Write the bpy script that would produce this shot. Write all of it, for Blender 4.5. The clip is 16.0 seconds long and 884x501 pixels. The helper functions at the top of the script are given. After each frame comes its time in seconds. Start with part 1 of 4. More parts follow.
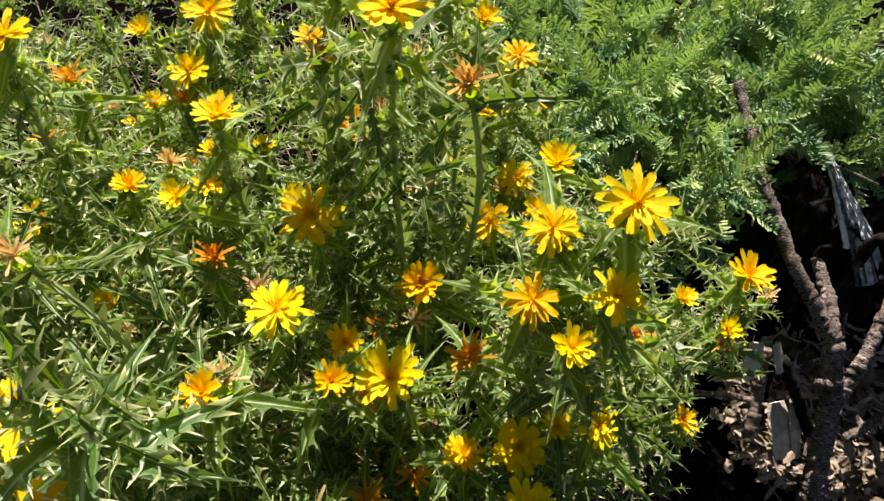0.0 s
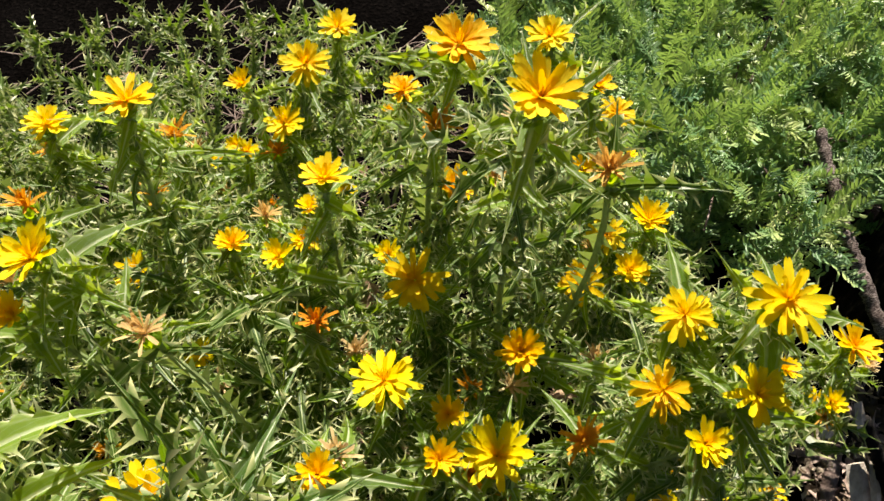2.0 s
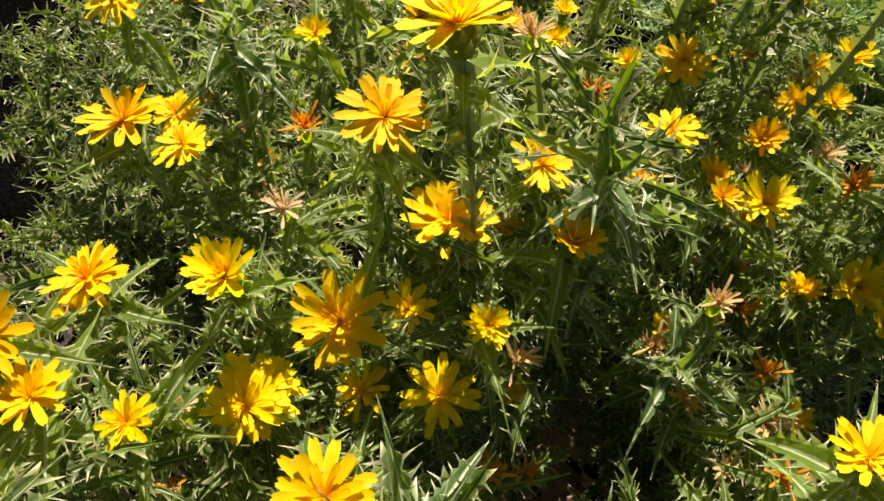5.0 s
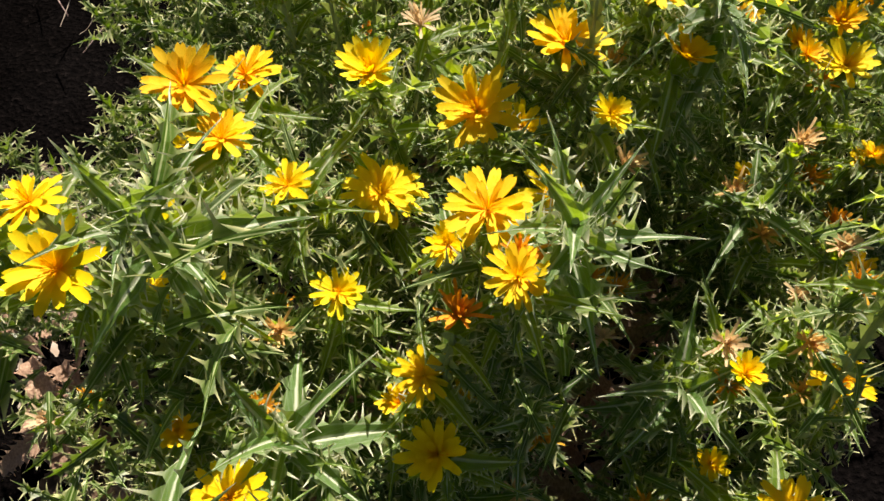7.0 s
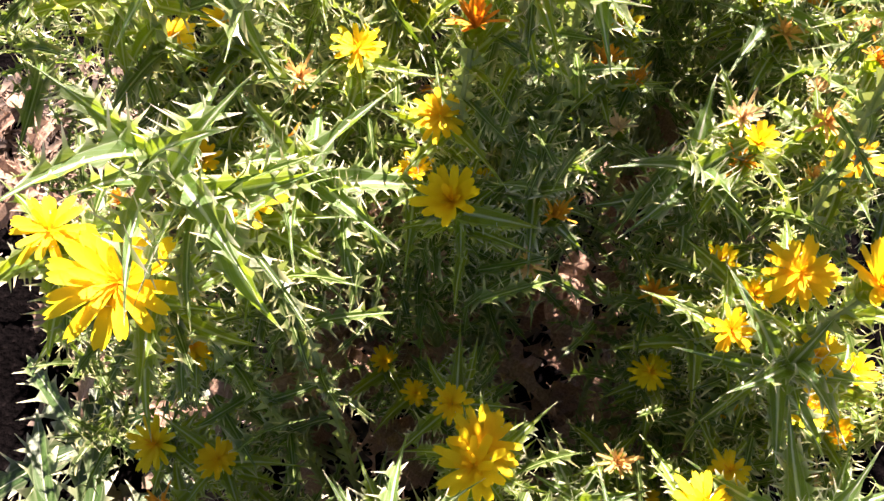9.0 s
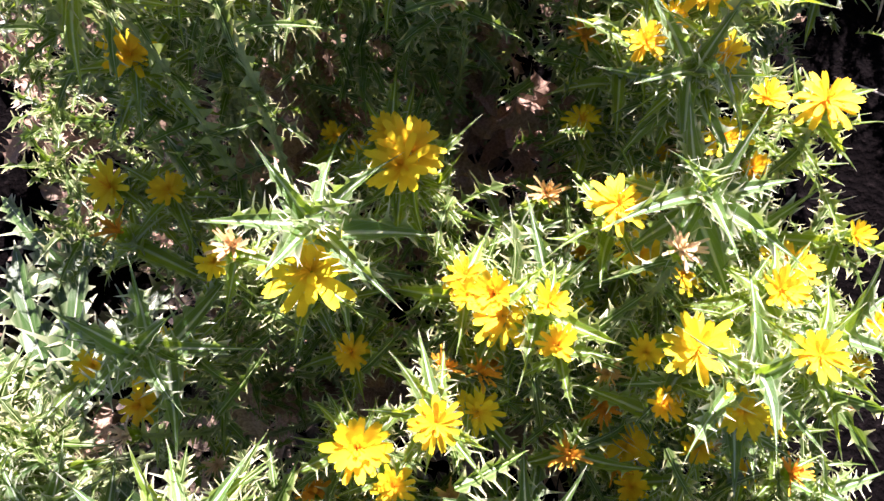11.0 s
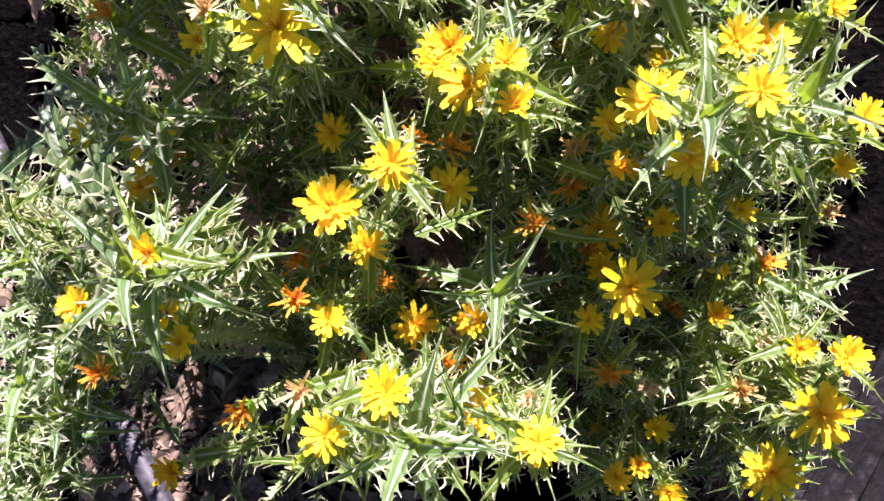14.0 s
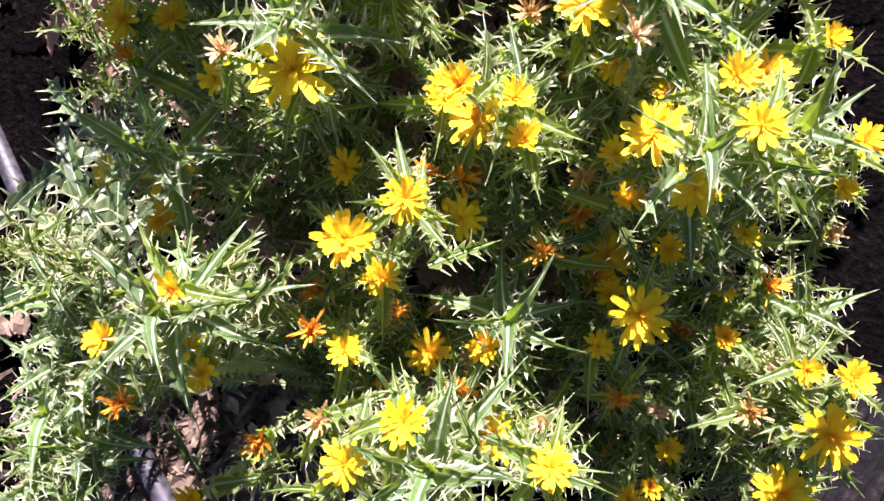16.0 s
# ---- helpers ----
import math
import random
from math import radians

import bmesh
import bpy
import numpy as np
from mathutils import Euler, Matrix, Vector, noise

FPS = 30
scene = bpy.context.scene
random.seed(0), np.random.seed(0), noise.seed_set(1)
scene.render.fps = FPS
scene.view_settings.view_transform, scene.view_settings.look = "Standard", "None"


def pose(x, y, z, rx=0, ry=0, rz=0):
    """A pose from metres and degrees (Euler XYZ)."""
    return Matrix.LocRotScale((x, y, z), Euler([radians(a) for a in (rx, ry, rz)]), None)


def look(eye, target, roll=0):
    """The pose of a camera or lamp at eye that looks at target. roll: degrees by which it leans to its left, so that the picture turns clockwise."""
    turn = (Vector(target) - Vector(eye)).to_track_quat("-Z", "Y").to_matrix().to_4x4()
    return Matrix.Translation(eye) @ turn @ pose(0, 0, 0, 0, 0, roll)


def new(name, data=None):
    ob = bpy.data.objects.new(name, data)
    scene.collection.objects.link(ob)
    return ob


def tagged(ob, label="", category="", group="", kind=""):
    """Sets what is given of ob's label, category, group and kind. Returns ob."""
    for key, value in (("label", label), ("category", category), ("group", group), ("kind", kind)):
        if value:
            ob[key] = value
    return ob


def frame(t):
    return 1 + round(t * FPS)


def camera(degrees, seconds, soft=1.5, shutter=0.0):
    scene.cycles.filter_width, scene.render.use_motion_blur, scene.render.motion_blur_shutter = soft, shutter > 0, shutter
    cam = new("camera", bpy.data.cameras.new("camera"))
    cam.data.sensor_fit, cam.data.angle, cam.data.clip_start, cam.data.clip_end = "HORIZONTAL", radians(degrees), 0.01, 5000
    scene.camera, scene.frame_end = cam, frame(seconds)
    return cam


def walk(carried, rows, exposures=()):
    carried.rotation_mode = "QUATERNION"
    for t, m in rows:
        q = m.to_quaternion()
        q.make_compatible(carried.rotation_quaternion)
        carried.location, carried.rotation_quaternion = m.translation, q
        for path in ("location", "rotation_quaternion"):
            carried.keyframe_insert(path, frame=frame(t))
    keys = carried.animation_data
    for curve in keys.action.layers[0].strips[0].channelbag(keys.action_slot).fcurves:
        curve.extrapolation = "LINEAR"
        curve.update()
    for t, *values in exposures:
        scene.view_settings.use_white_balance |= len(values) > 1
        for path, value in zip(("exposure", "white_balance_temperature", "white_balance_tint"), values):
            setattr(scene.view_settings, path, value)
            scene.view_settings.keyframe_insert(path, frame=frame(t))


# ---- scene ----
cam = camera(64.2, 16.0, soft=1.5)
PATH = [
    (0, pose(0.0011, 0.0001, 1.1991, 35.00, -0.05, -6.01)),
    (0.5, pose(0.0274, 0.0146, 1.1833, 34.57, 0.21, -5.32)),
    (1, pose(0.0198, 0.0356, 1.1899, 35.74, -0.30, -4.81)),
    (1.5, pose(-0.0100, 0.0439, 1.2112, 37.19, 0.48, -3.33)),
    (2, pose(-0.0495, 0.0412, 1.2114, 36.66, 1.31, -2.97)),
    (2.5, pose(-0.1190, 0.0104, 1.2138, 36.42, 1.75, -1.12)),
    (3, pose(-0.1574, -0.0019, 1.2141, 36.08, 1.49, 0.05)),
    (3.5, pose(-0.1614, -0.0226, 1.2036, 35.77, 0.21, 0.30)),
    (4, pose(-0.1698, -0.0530, 1.2019, 35.19, 0.24, 0.63)),
    (4.5, pose(-0.2002, -0.0838, 1.2116, 34.71, 1.21, 1.22)),
    (5, pose(-0.2421, -0.1249, 1.1958, 32.55, 1.99, 2.07)),
    (5.2, pose(-0.2623, -0.1439, 1.1849, 32.32, 1.52, 3.49)),
    (7.3, pose(-0.3175, -0.2835, 1.1777, 30.48, 1.64, 5.52)),
    (7.5, pose(-0.3253, -0.2976, 1.1700, 29.92, 1.95, 5.30)),
    (8, pose(-0.3219, -0.3176, 1.1527, 28.66, 2.12, 4.85)),
    (8.5, pose(-0.3070, -0.3603, 1.1297, 27.50, 1.71, 7.25)),
    (9, pose(-0.2900, -0.3830, 1.1236, 27.45, 2.27, 7.54)),
    (9.5, pose(-0.2734, -0.4052, 1.1210, 26.76, 1.82, 7.40)),
    (10, pose(-0.2427, -0.4665, 1.1007, 24.20, 0.90, 6.07)),
    (10.2, pose(-0.2394, -0.4819, 1.0960, 23.84, 0.90, 5.79)),
    (12.3, pose(-0.1887, -0.5776, 1.0802, 12.11, 4.62, 7.87)),
    (12.5, pose(-0.1786, -0.5906, 1.0772, 11.30, 4.61, 8.03)),
    (13, pose(-0.1647, -0.5998, 1.0764, 12.25, 4.92, 6.97)),
    (13.5, pose(-0.1515, -0.6024, 1.0750, 12.80, 4.94, 6.67)),
    (14, pose(-0.1589, -0.6158, 1.0801, 13.03, 5.76, 7.58)),
    (14.5, pose(-0.1625, -0.6172, 1.0780, 13.08, 5.79, 7.23)),
    (15, pose(-0.1640, -0.6191, 1.0834, 13.60, 6.07, 7.16)),
    (15.5, pose(-0.1614, -0.6167, 1.0859, 13.69, 5.91, 6.81)),
    (16, pose(-0.1623, -0.6094, 1.0972, 14.31, 6.47, 6.89)),
]
walk(cam, PATH, exposures=[(0.0, 1.32, 6900, 9), (2.5, 1.30, 7100, 11), (5.0, 1.16, 7300, 18), (7.5, 1.47, 6850, 20), (8.5, 2.38, 6900, 34), (10.0, 2.85, 6250, 40), (12.5, 2.28, 5900, 43), (16.0, 2.28, 5950, 44)])

# ---- light: one sun ahead of the camera, clear sky ----
SUN_TO = Vector((0.089, 0.726, 0.682)).normalized()
world = bpy.data.worlds.new("world")
scene.world = world
world.use_nodes = True
sky = world.node_tree.nodes.new("ShaderNodeTexSky")
sky.sky_type = "NISHITA"
sky.sun_disc = False
sky.sun_elevation = math.asin(SUN_TO.z)
sky.sun_rotation = math.atan2(SUN_TO.x, SUN_TO.y)
background = world.node_tree.nodes["Background"]
background.inputs["Strength"].default_value = 0.023
world.node_tree.links.new(sky.outputs["Color"], background.inputs["Color"])
sun_data = bpy.data.lights.new("sun", "SUN")
sun_data.energy = 5.0
sun_data.angle = radians(0.5)
sun_data.color = (1.0, 0.95, 0.86)
sun = new("sun", sun_data)
sun.matrix_world = look(SUN_TO * 20, (0, 0, 0))

rnd = random.Random(7)
UP = Vector((0, 0, 1))


# ---- materials ----
def material(name):
    mat = bpy.data.materials.new(name)
    mat.use_nodes = True
    tree = mat.node_tree
    return mat, tree, tree.nodes["Principled BSDF"], tree.nodes["Material Output"]


def node(tree, kind, **values):
    made = tree.nodes.new(kind)
    for key, value in values.items():
        made.inputs[key.replace("_", " ")].default_value = value
    return made


def ramp(tree, source, stops):
    made = tree.nodes.new("ShaderNodeValToRGB")
    items = made.color_ramp.elements
    items[0].position, items[0].color = stops[0][0], (*stops[0][1], 1)
    items[1].position, items[1].color = stops[-1][0], (*stops[-1][1], 1)
    for at, colour in stops[1:-1]:
        items.new(at).color = (*colour, 1)
    tree.links.new(source, made.inputs["Fac"])
    return made.outputs["Color"]


def blend(tree, kind, fac, a, b):
    made = tree.nodes.new("ShaderNodeMix")
    made.data_type, made.blend_type = "RGBA", kind
    for socket, value in ((made.inputs[0], fac), (made.inputs[6], a), (made.inputs[7], b)):
        if isinstance(value, (int, float)):
            socket.default_value = value
        elif isinstance(value, tuple):
            socket.default_value = (*value, 1)
        else:
            tree.links.new(value, socket)
    return made.outputs[2]


def noise_out(tree, scale, detail=4.0, coords="Object"):
    where = tree.nodes.new("ShaderNodeTexCoord")
    made = node(tree, "ShaderNodeTexNoise", Scale=scale, Detail=detail)
    tree.links.new(where.outputs[coords], made.inputs["Vector"])
    return made.outputs["Fac"]


def add_bump(tree, shader, height, strength, distance):
    made = node(tree, "ShaderNodeBump", Strength=strength, Distance=distance)
    tree.links.new(height, made.inputs["Height"])
    tree.links.new(made.outputs["Normal"], shader.inputs["Normal"])


def thin(tree, shader, out, colour, amount):
    """Lets light through a thin leaf or petal."""
    back = tree.nodes.new("ShaderNodeBsdfTranslucent")
    mix = tree.nodes.new("ShaderNodeMixShader")
    mix.inputs[0].default_value = amount
    if isinstance(colour, tuple):
        back.inputs["Color"].default_value = (*colour, 1)
    else:
        tree.links.new(colour, back.inputs["Color"])
    tree.links.new(shader.outputs[0], mix.inputs[1])
    tree.links.new(back.outputs[0], mix.inputs[2])
    tree.links.new(mix.outputs[0], out.inputs["Surface"])


def across(tree):
    """The u of the leaf's own map: 0 on the midrib, 1 at the spine tips; and v along it."""
    where = tree.nodes.new("ShaderNodeUVMap")
    split = tree.nodes.new("ShaderNodeSeparateXYZ")
    tree.links.new(where.outputs[0], split.inputs[0])
    return split.outputs[0], split.outputs[1]


def any_tone(tree):
    return tree.nodes.new("ShaderNodeObjectInfo").outputs["Random"]


def leaf_material(name, dark, light, rib, spine, through_colour, amount=0.34, rough=0.42, mass=False, rib_wide=0.13):
    mat, tree, shader, out = material(name)
    u, v = across(tree)
    vary = tree.nodes.new("ShaderNodeNewGeometry").outputs["Random Per Island"] if mass else any_tone(tree)
    tone = ramp(tree, vary, [(0.0, dark), (1.0, light)])
    veins = node(tree, "ShaderNodeTexNoise", Scale=160.0, Detail=3.0)
    where = tree.nodes.new("ShaderNodeTexCoord")
    tree.links.new(where.outputs["Object"], veins.inputs["Vector"])
    tone = blend(tree, "MIX", ramp(tree, veins.outputs["Fac"], [(0.48, (0, 0, 0)), (0.75, (0.04, 0.04, 0.04))]), tone, rib)
    far = tree.nodes.new("ShaderNodeMath")
    far.operation = "MULTIPLY_ADD"
    tree.links.new(u, far.inputs[0])
    far.inputs[1].default_value = -0.9
    tree.links.new(v, far.inputs[2])
    steps = tree.nodes.new("ShaderNodeMath")
    steps.operation = "PINGPONG"
    tree.links.new(far.outputs[0], steps.inputs[0])
    steps.inputs[1].default_value = 0.085
    side = ramp(tree, steps.outputs[0], [(0.0, (0.18, 0.18, 0.18)), (0.007, (0.10, 0.10, 0.10)), (0.012, (0, 0, 0)), (1.0, (0, 0, 0))])
    tone = blend(tree, "MIX", side, tone, rib)
    mask = ramp(tree, u, [(0.0, (0.95, 0.95, 0.95)), (0.5 * rib_wide, (0.7, 0.7, 0.7)), (rib_wide, (0, 0, 0)), (1.0, (0, 0, 0))])
    tone = blend(tree, "MIX", mask, tone, rib)
    ends = ramp(tree, u, [(0.0, (0, 0, 0)), (0.40, (0, 0, 0)), (0.46, (0.16, 0.16, 0.16)), (0.52, (0.03, 0.03, 0.03)), (0.72, (0.4, 0.4, 0.4)), (0.9, (1, 1, 1)), (1.0, (1, 1, 1))])
    tone = blend(tree, "MIX", ends, tone, spine)
    tree.links.new(tone, shader.inputs["Base Color"])
    shader.inputs["Roughness"].default_value = rough
    shader.inputs["Specular IOR Level"].default_value = 0.38
    add_bump(tree, shader, veins.outputs["Fac"], 0.5, 0.001)
    glow = blend(tree, "MIX", ends, through_colour, spine)
    thin(tree, shader, out, glow, amount)
    return mat


LEAF_TONES = ((0.012, 0.044, 0.002), (0.054, 0.128, 0.004), (0.44, 0.51, 0.24), (0.66, 0.65, 0.32), (0.23, 0.39, 0.004), 0.33)
LEAF = leaf_material("thistle_leaf", *LEAF_TONES)
BROAD = leaf_material("broad_thistle_leaf", (0.016, 0.045, 0.008), (0.040, 0.090, 0.016), (0.42, 0.48, 0.30), (0.50, 0.52, 0.30), (0.12, 0.26, 0.006), 0.22, rib_wide=0.05)
LEAF_MASS = leaf_material("small_thistle_leaf", (0.010, 0.036, 0.002), (0.045, 0.108, 0.004), (0.40, 0.47, 0.20), (0.62, 0.61, 0.30), (0.19, 0.34, 0.004), 0.32, mass=True)
STAR = leaf_material("rosette_leaf", (0.026, 0.080, 0.010), (0.085, 0.180, 0.028), (0.66, 0.72, 0.50), (0.80, 0.80, 0.56), (0.32, 0.50, 0.018), 0.38)
BRACT = leaf_material("thistle_bract", (0.036, 0.096, 0.004), (0.130, 0.230, 0.012), (0.60, 0.66, 0.42), (0.78, 0.77, 0.50), (0.50, 0.66, 0.010), 0.46)


def stem_material():
    mat, tree, shader, out = material("thistle_stem")
    tone = ramp(tree, noise_out(tree, 60), [(0.3, (0.17, 0.24, 0.075)), (0.7, (0.38, 0.45, 0.22))])
    tree.links.new(tone, shader.inputs["Base Color"])
    shader.inputs["Roughness"].default_value = 0.5
    add_bump(tree, shader, noise_out(tree, 300), 0.4, 0.001)
    thin(tree, shader, out, (0.35, 0.45, 0.08), 0.2)
    return mat


STEM = stem_material()


def petal_material(name, base, tip, amount):
    mat, tree, shader, out = material(name)
    u, v = across(tree)
    tone = ramp(tree, v, [(0.0, base), (0.45, tip), (1.0, tip)])
    tone = blend(tree, "MULTIPLY", 1.0, tone, ramp(tree, any_tone(tree), [(0.0, (0.96, 0.80, 0.7)), (0.25, (0.99, 0.93, 0.9)), (0.5, (1, 1.0, 1)), (1.0, (1, 1.06, 1))]))
    streak = node(tree, "ShaderNodeTexNoise", Scale=420.0, Detail=2.0)
    where = tree.nodes.new("ShaderNodeTexCoord")
    tree.links.new(where.outputs["Object"], streak.inputs["Vector"])
    shade = blend(tree, "MULTIPLY", 0.35, tone, ramp(tree, streak.outputs["Fac"], [(0.35, (0.8, 0.65, 0.5)), (0.6, (1, 1, 1))]))
    tree.links.new(shade, shader.inputs["Base Color"])
    shader.inputs["Roughness"].default_value = 0.6
    shader.inputs["Specular IOR Level"].default_value = 0.25
    add_bump(tree, shader, streak.outputs["Fac"], 0.3, 0.0006)
    thin(tree, shader, out, blend(tree, "MULTIPLY", 1.0, shade, (1.04, 0.92, 0.6)), amount)
    return mat


PETAL = petal_material("ray_floret", (0.92, 0.58, 0.003), (0.94, 0.74, 0.004), 0.42)
FLORET = petal_material("disc_floret", (0.90, 0.52, 0.003), (0.92, 0.63, 0.004), 0.40)


def withered_material():
    mat, tree, shader, out = material("withered_floret")
    u, v = across(tree)
    tone = ramp(tree, any_tone(tree), [(0.0, (0.80, 0.34, 0.008)), (0.45, (0.82, 0.45, 0.02)), (0.65, (0.76, 0.54, 0.20)), (1.0, (0.80, 0.67, 0.42))])
    tone = blend(tree, "MULTIPLY", 0.6, tone, ramp(tree, noise_out(tree, 300), [(0.35, (0.65, 0.5, 0.42)), (0.65, (1, 1, 1))]))
    tree.links.new(tone, shader.inputs["Base Color"])
    shader.inputs["Roughness"].default_value = 0.8
    thin(tree, shader, out, blend(tree, "MULTIPLY", 1.0, tone, (1.0, 0.92, 0.8)), 0.38)
    return mat


WITHERED = withered_material()


def dry_material(name, stops, amount=0.2, scale=45):
    mat, tree, shader, out = material(name)
    tone = ramp(tree, noise_out(tree, scale), stops)
    tone = blend(tree, "MULTIPLY", 0.8, tone, ramp(tree, any_tone(tree), [(0.0, (0.5, 0.45, 0.42)), (1.0, (1, 1, 1))]))
    tree.links.new(tone, shader.inputs["Base Color"])
    shader.inputs["Roughness"].default_value = 0.85
    add_bump(tree, shader, noise_out(tree, scale * 5), 0.5, 0.002)
    if amount:
        thin(tree, shader, out, stops[-1][1], amount)
    return mat


DEAD_LEAF = dry_material("dead_leaf", [(0.34, (0.22, 0.125, 0.072)), (0.66, (0.60, 0.42, 0.28))], 0.25, 30)
LITTER = dry_material("litter", [(0.36, (0.022, 0.015, 0.009)), (0.66, (0.30, 0.225, 0.145))], 0.1, 25)
CHIPS = dry_material("bark_chips", [(0.3, (0.15, 0.10, 0.080)), (0.7, (0.58, 0.45, 0.38))], 0.0, 80)
STRAW = dry_material("straw", [(0.3, (0.34, 0.27, 0.19)), (0.7, (0.60, 0.54, 0.44))], 0.1)


def bark_material(name, stops, scale, strength):
    mat, tree, shader, out = material(name)
    where = tree.nodes.new("ShaderNodeTexCoord")
    stretch = tree.nodes.new("ShaderNodeMapping")
    stretch.inputs["Scale"].default_value = (1, 1, 0.25)
    tree.links.new(where.outputs["Object"], stretch.inputs["Vector"])
    grain = node(tree, "ShaderNodeTexNoise", Scale=scale, Detail=8.0, Roughness=0.65)
    tree.links.new(stretch.outputs[0], grain.inputs["Vector"])
    patch = noise_out(tree, scale * 0.22, 5)
    tone = ramp(tree, grain.outputs["Fac"], stops)
    tone = blend(tree, "MULTIPLY", 0.7, tone, ramp(tree, patch, [(0.35, (0.45, 0.42, 0.4)), (0.6, (1, 1, 1))]))
    tree.links.new(tone, shader.inputs["Base Color"])
    shader.inputs["Roughness"].default_value = 0.9
    shader.inputs["Specular IOR Level"].default_value = 0.1
    add_bump(tree, shader, grain.outputs["Fac"], strength, 0.006)
    return mat


def ringed_material():
    """Bark in cracked rings round the limb: the map runs round (u) and along (v) in centimetres."""
    mat, tree, shader, out = material("ringed_bark")
    where = tree.nodes.new("ShaderNodeUVMap")
    squash = tree.nodes.new("ShaderNodeMapping")
    squash.inputs["Scale"].default_value = (1.2, 5.2, 1)
    tree.links.new(where.outputs[0], squash.inputs["Vector"])
    rings = node(tree, "ShaderNodeTexNoise", Scale=1.6, Detail=7.0, Roughness=0.65)
    tree.links.new(squash.outputs[0], rings.inputs["Vector"])
    tone = ramp(tree, rings.outputs["Fac"], [(0.38, (0.012, 0.008, 0.008)), (0.46, (0.13, 0.095, 0.088)), (0.54, (0.42, 0.34, 0.31)), (0.66, (0.72, 0.65, 0.62))])
    tone = blend(tree, "MULTIPLY", 0.75, tone, ramp(tree, noise_out(tree, 38, 5), [(0.38, (0.42, 0.38, 0.37)), (0.6, (1, 1, 1))]))
    tree.links.new(tone, shader.inputs["Base Color"])
    shader.inputs["Roughness"].default_value = 0.9
    shader.inputs["Specular IOR Level"].default_value = 0.1
    add_bump(tree, shader, rings.outputs["Fac"], 1.0, 0.008)
    return mat


BARK = bark_material("dead_branch_bark", [(0.3, (0.07, 0.045, 0.04)), (0.5, (0.24, 0.175, 0.155)), (0.72, (0.48, 0.39, 0.36))], 70, 1.0)
RINGED = ringed_material()
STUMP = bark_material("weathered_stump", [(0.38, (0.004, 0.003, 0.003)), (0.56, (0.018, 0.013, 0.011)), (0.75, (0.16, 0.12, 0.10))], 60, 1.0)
WOOD = bark_material("bare_wood", [(0.3, (0.42, 0.34, 0.27)), (0.5, (0.66, 0.58, 0.50)), (0.7, (0.80, 0.75, 0.69))], 60, 0.5)


def silver_material():
    mat, tree, shader, out = material("silver_wood")
    tone = ramp(tree, any_tone(tree), [(0.0, (0.03, 0.03, 0.035)), (0.25, (0.10, 0.10, 0.11)), (0.38, (0.58, 0.58, 0.61)), (1.0, (0.82, 0.82, 0.85))])
    tone = blend(tree, "MULTIPLY", 0.8, tone, ramp(tree, noise_out(tree, 70), [(0.38, (0.12, 0.12, 0.14)), (0.52, (1, 1, 1))]))
    tree.links.new(tone, shader.inputs["Base Color"])
    shader.inputs["Roughness"].default_value = 0.7
    add_bump(tree, shader, noise_out(tree, 500), 0.6, 0.001)
    return mat


SILVER = silver_material()
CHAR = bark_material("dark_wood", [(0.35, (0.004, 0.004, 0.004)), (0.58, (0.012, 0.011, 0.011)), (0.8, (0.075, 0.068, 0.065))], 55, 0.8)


def soil_material():
    mat, tree, shader, out = material("soil")
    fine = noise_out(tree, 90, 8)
    # near-black tones: shade on the ground round the plants is put into the colour
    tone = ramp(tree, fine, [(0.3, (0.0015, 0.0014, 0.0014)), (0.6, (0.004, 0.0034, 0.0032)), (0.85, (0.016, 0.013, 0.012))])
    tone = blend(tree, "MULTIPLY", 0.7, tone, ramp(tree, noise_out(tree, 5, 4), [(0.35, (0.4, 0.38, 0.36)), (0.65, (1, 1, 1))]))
    tree.links.new(tone, shader.inputs["Base Color"])
    shader.inputs["Roughness"].default_value = 0.95
    shader.inputs["Specular IOR Level"].default_value = 0.0
    add_bump(tree, shader, fine, 1.0, 0.012)
    return mat


SOIL = soil_material()


def hose_material():
    mat, tree, shader, out = material("black_pipe")
    tone = ramp(tree, noise_out(tree, 60, 6), [(0.4, (0.018, 0.018, 0.020)), (0.75, (0.06, 0.058, 0.062))])
    tree.links.new(tone, shader.inputs["Base Color"])
    rough = ramp(tree, noise_out(tree, 120, 4), [(0.3, (0.45, 0.45, 0.45)), (0.7, (0.7, 0.7, 0.7))])
    tree.links.new(rough, shader.inputs["Roughness"])
    return mat


PIPE = hose_material()


def shrub_material(name, mass):
    mat, tree, shader, out = material(name)
    vary = noise_out(tree, 16, 2) if mass else any_tone(tree)
    tone = ramp(tree, vary, [(0.28, (0.07, 0.18, 0.09)), (0.48, (0.24, 0.40, 0.17)), (0.70, (0.60, 0.66, 0.25))])
    leaflet = tree.nodes.new("ShaderNodeNewGeometry").outputs["Random Per Island"]
    tone = blend(tree, "MULTIPLY", 0.7, tone, ramp(tree, leaflet, [(0.0, (0.62, 0.66, 0.66)), (1.0, (1.1, 1.1, 1.05))]))
    tone = blend(tree, "MULTIPLY", 0.6, tone, ramp(tree, noise_out(tree, 70), [(0.3, (0.62, 0.66, 0.62)), (0.65, (1, 1, 1))]))
    tree.links.new(tone, shader.inputs["Base Color"])
    shader.inputs["Roughness"].default_value = 0.45
    shader.inputs["Specular IOR Level"].default_value = 0.5
    thin(tree, shader, out, (0.30, 0.44, 0.08), 0.3)
    return mat


SHRUB = shrub_material("shrub_leaflet", False)
SHRUB_MASS = shrub_material("shrub_leaflet_mass", True)


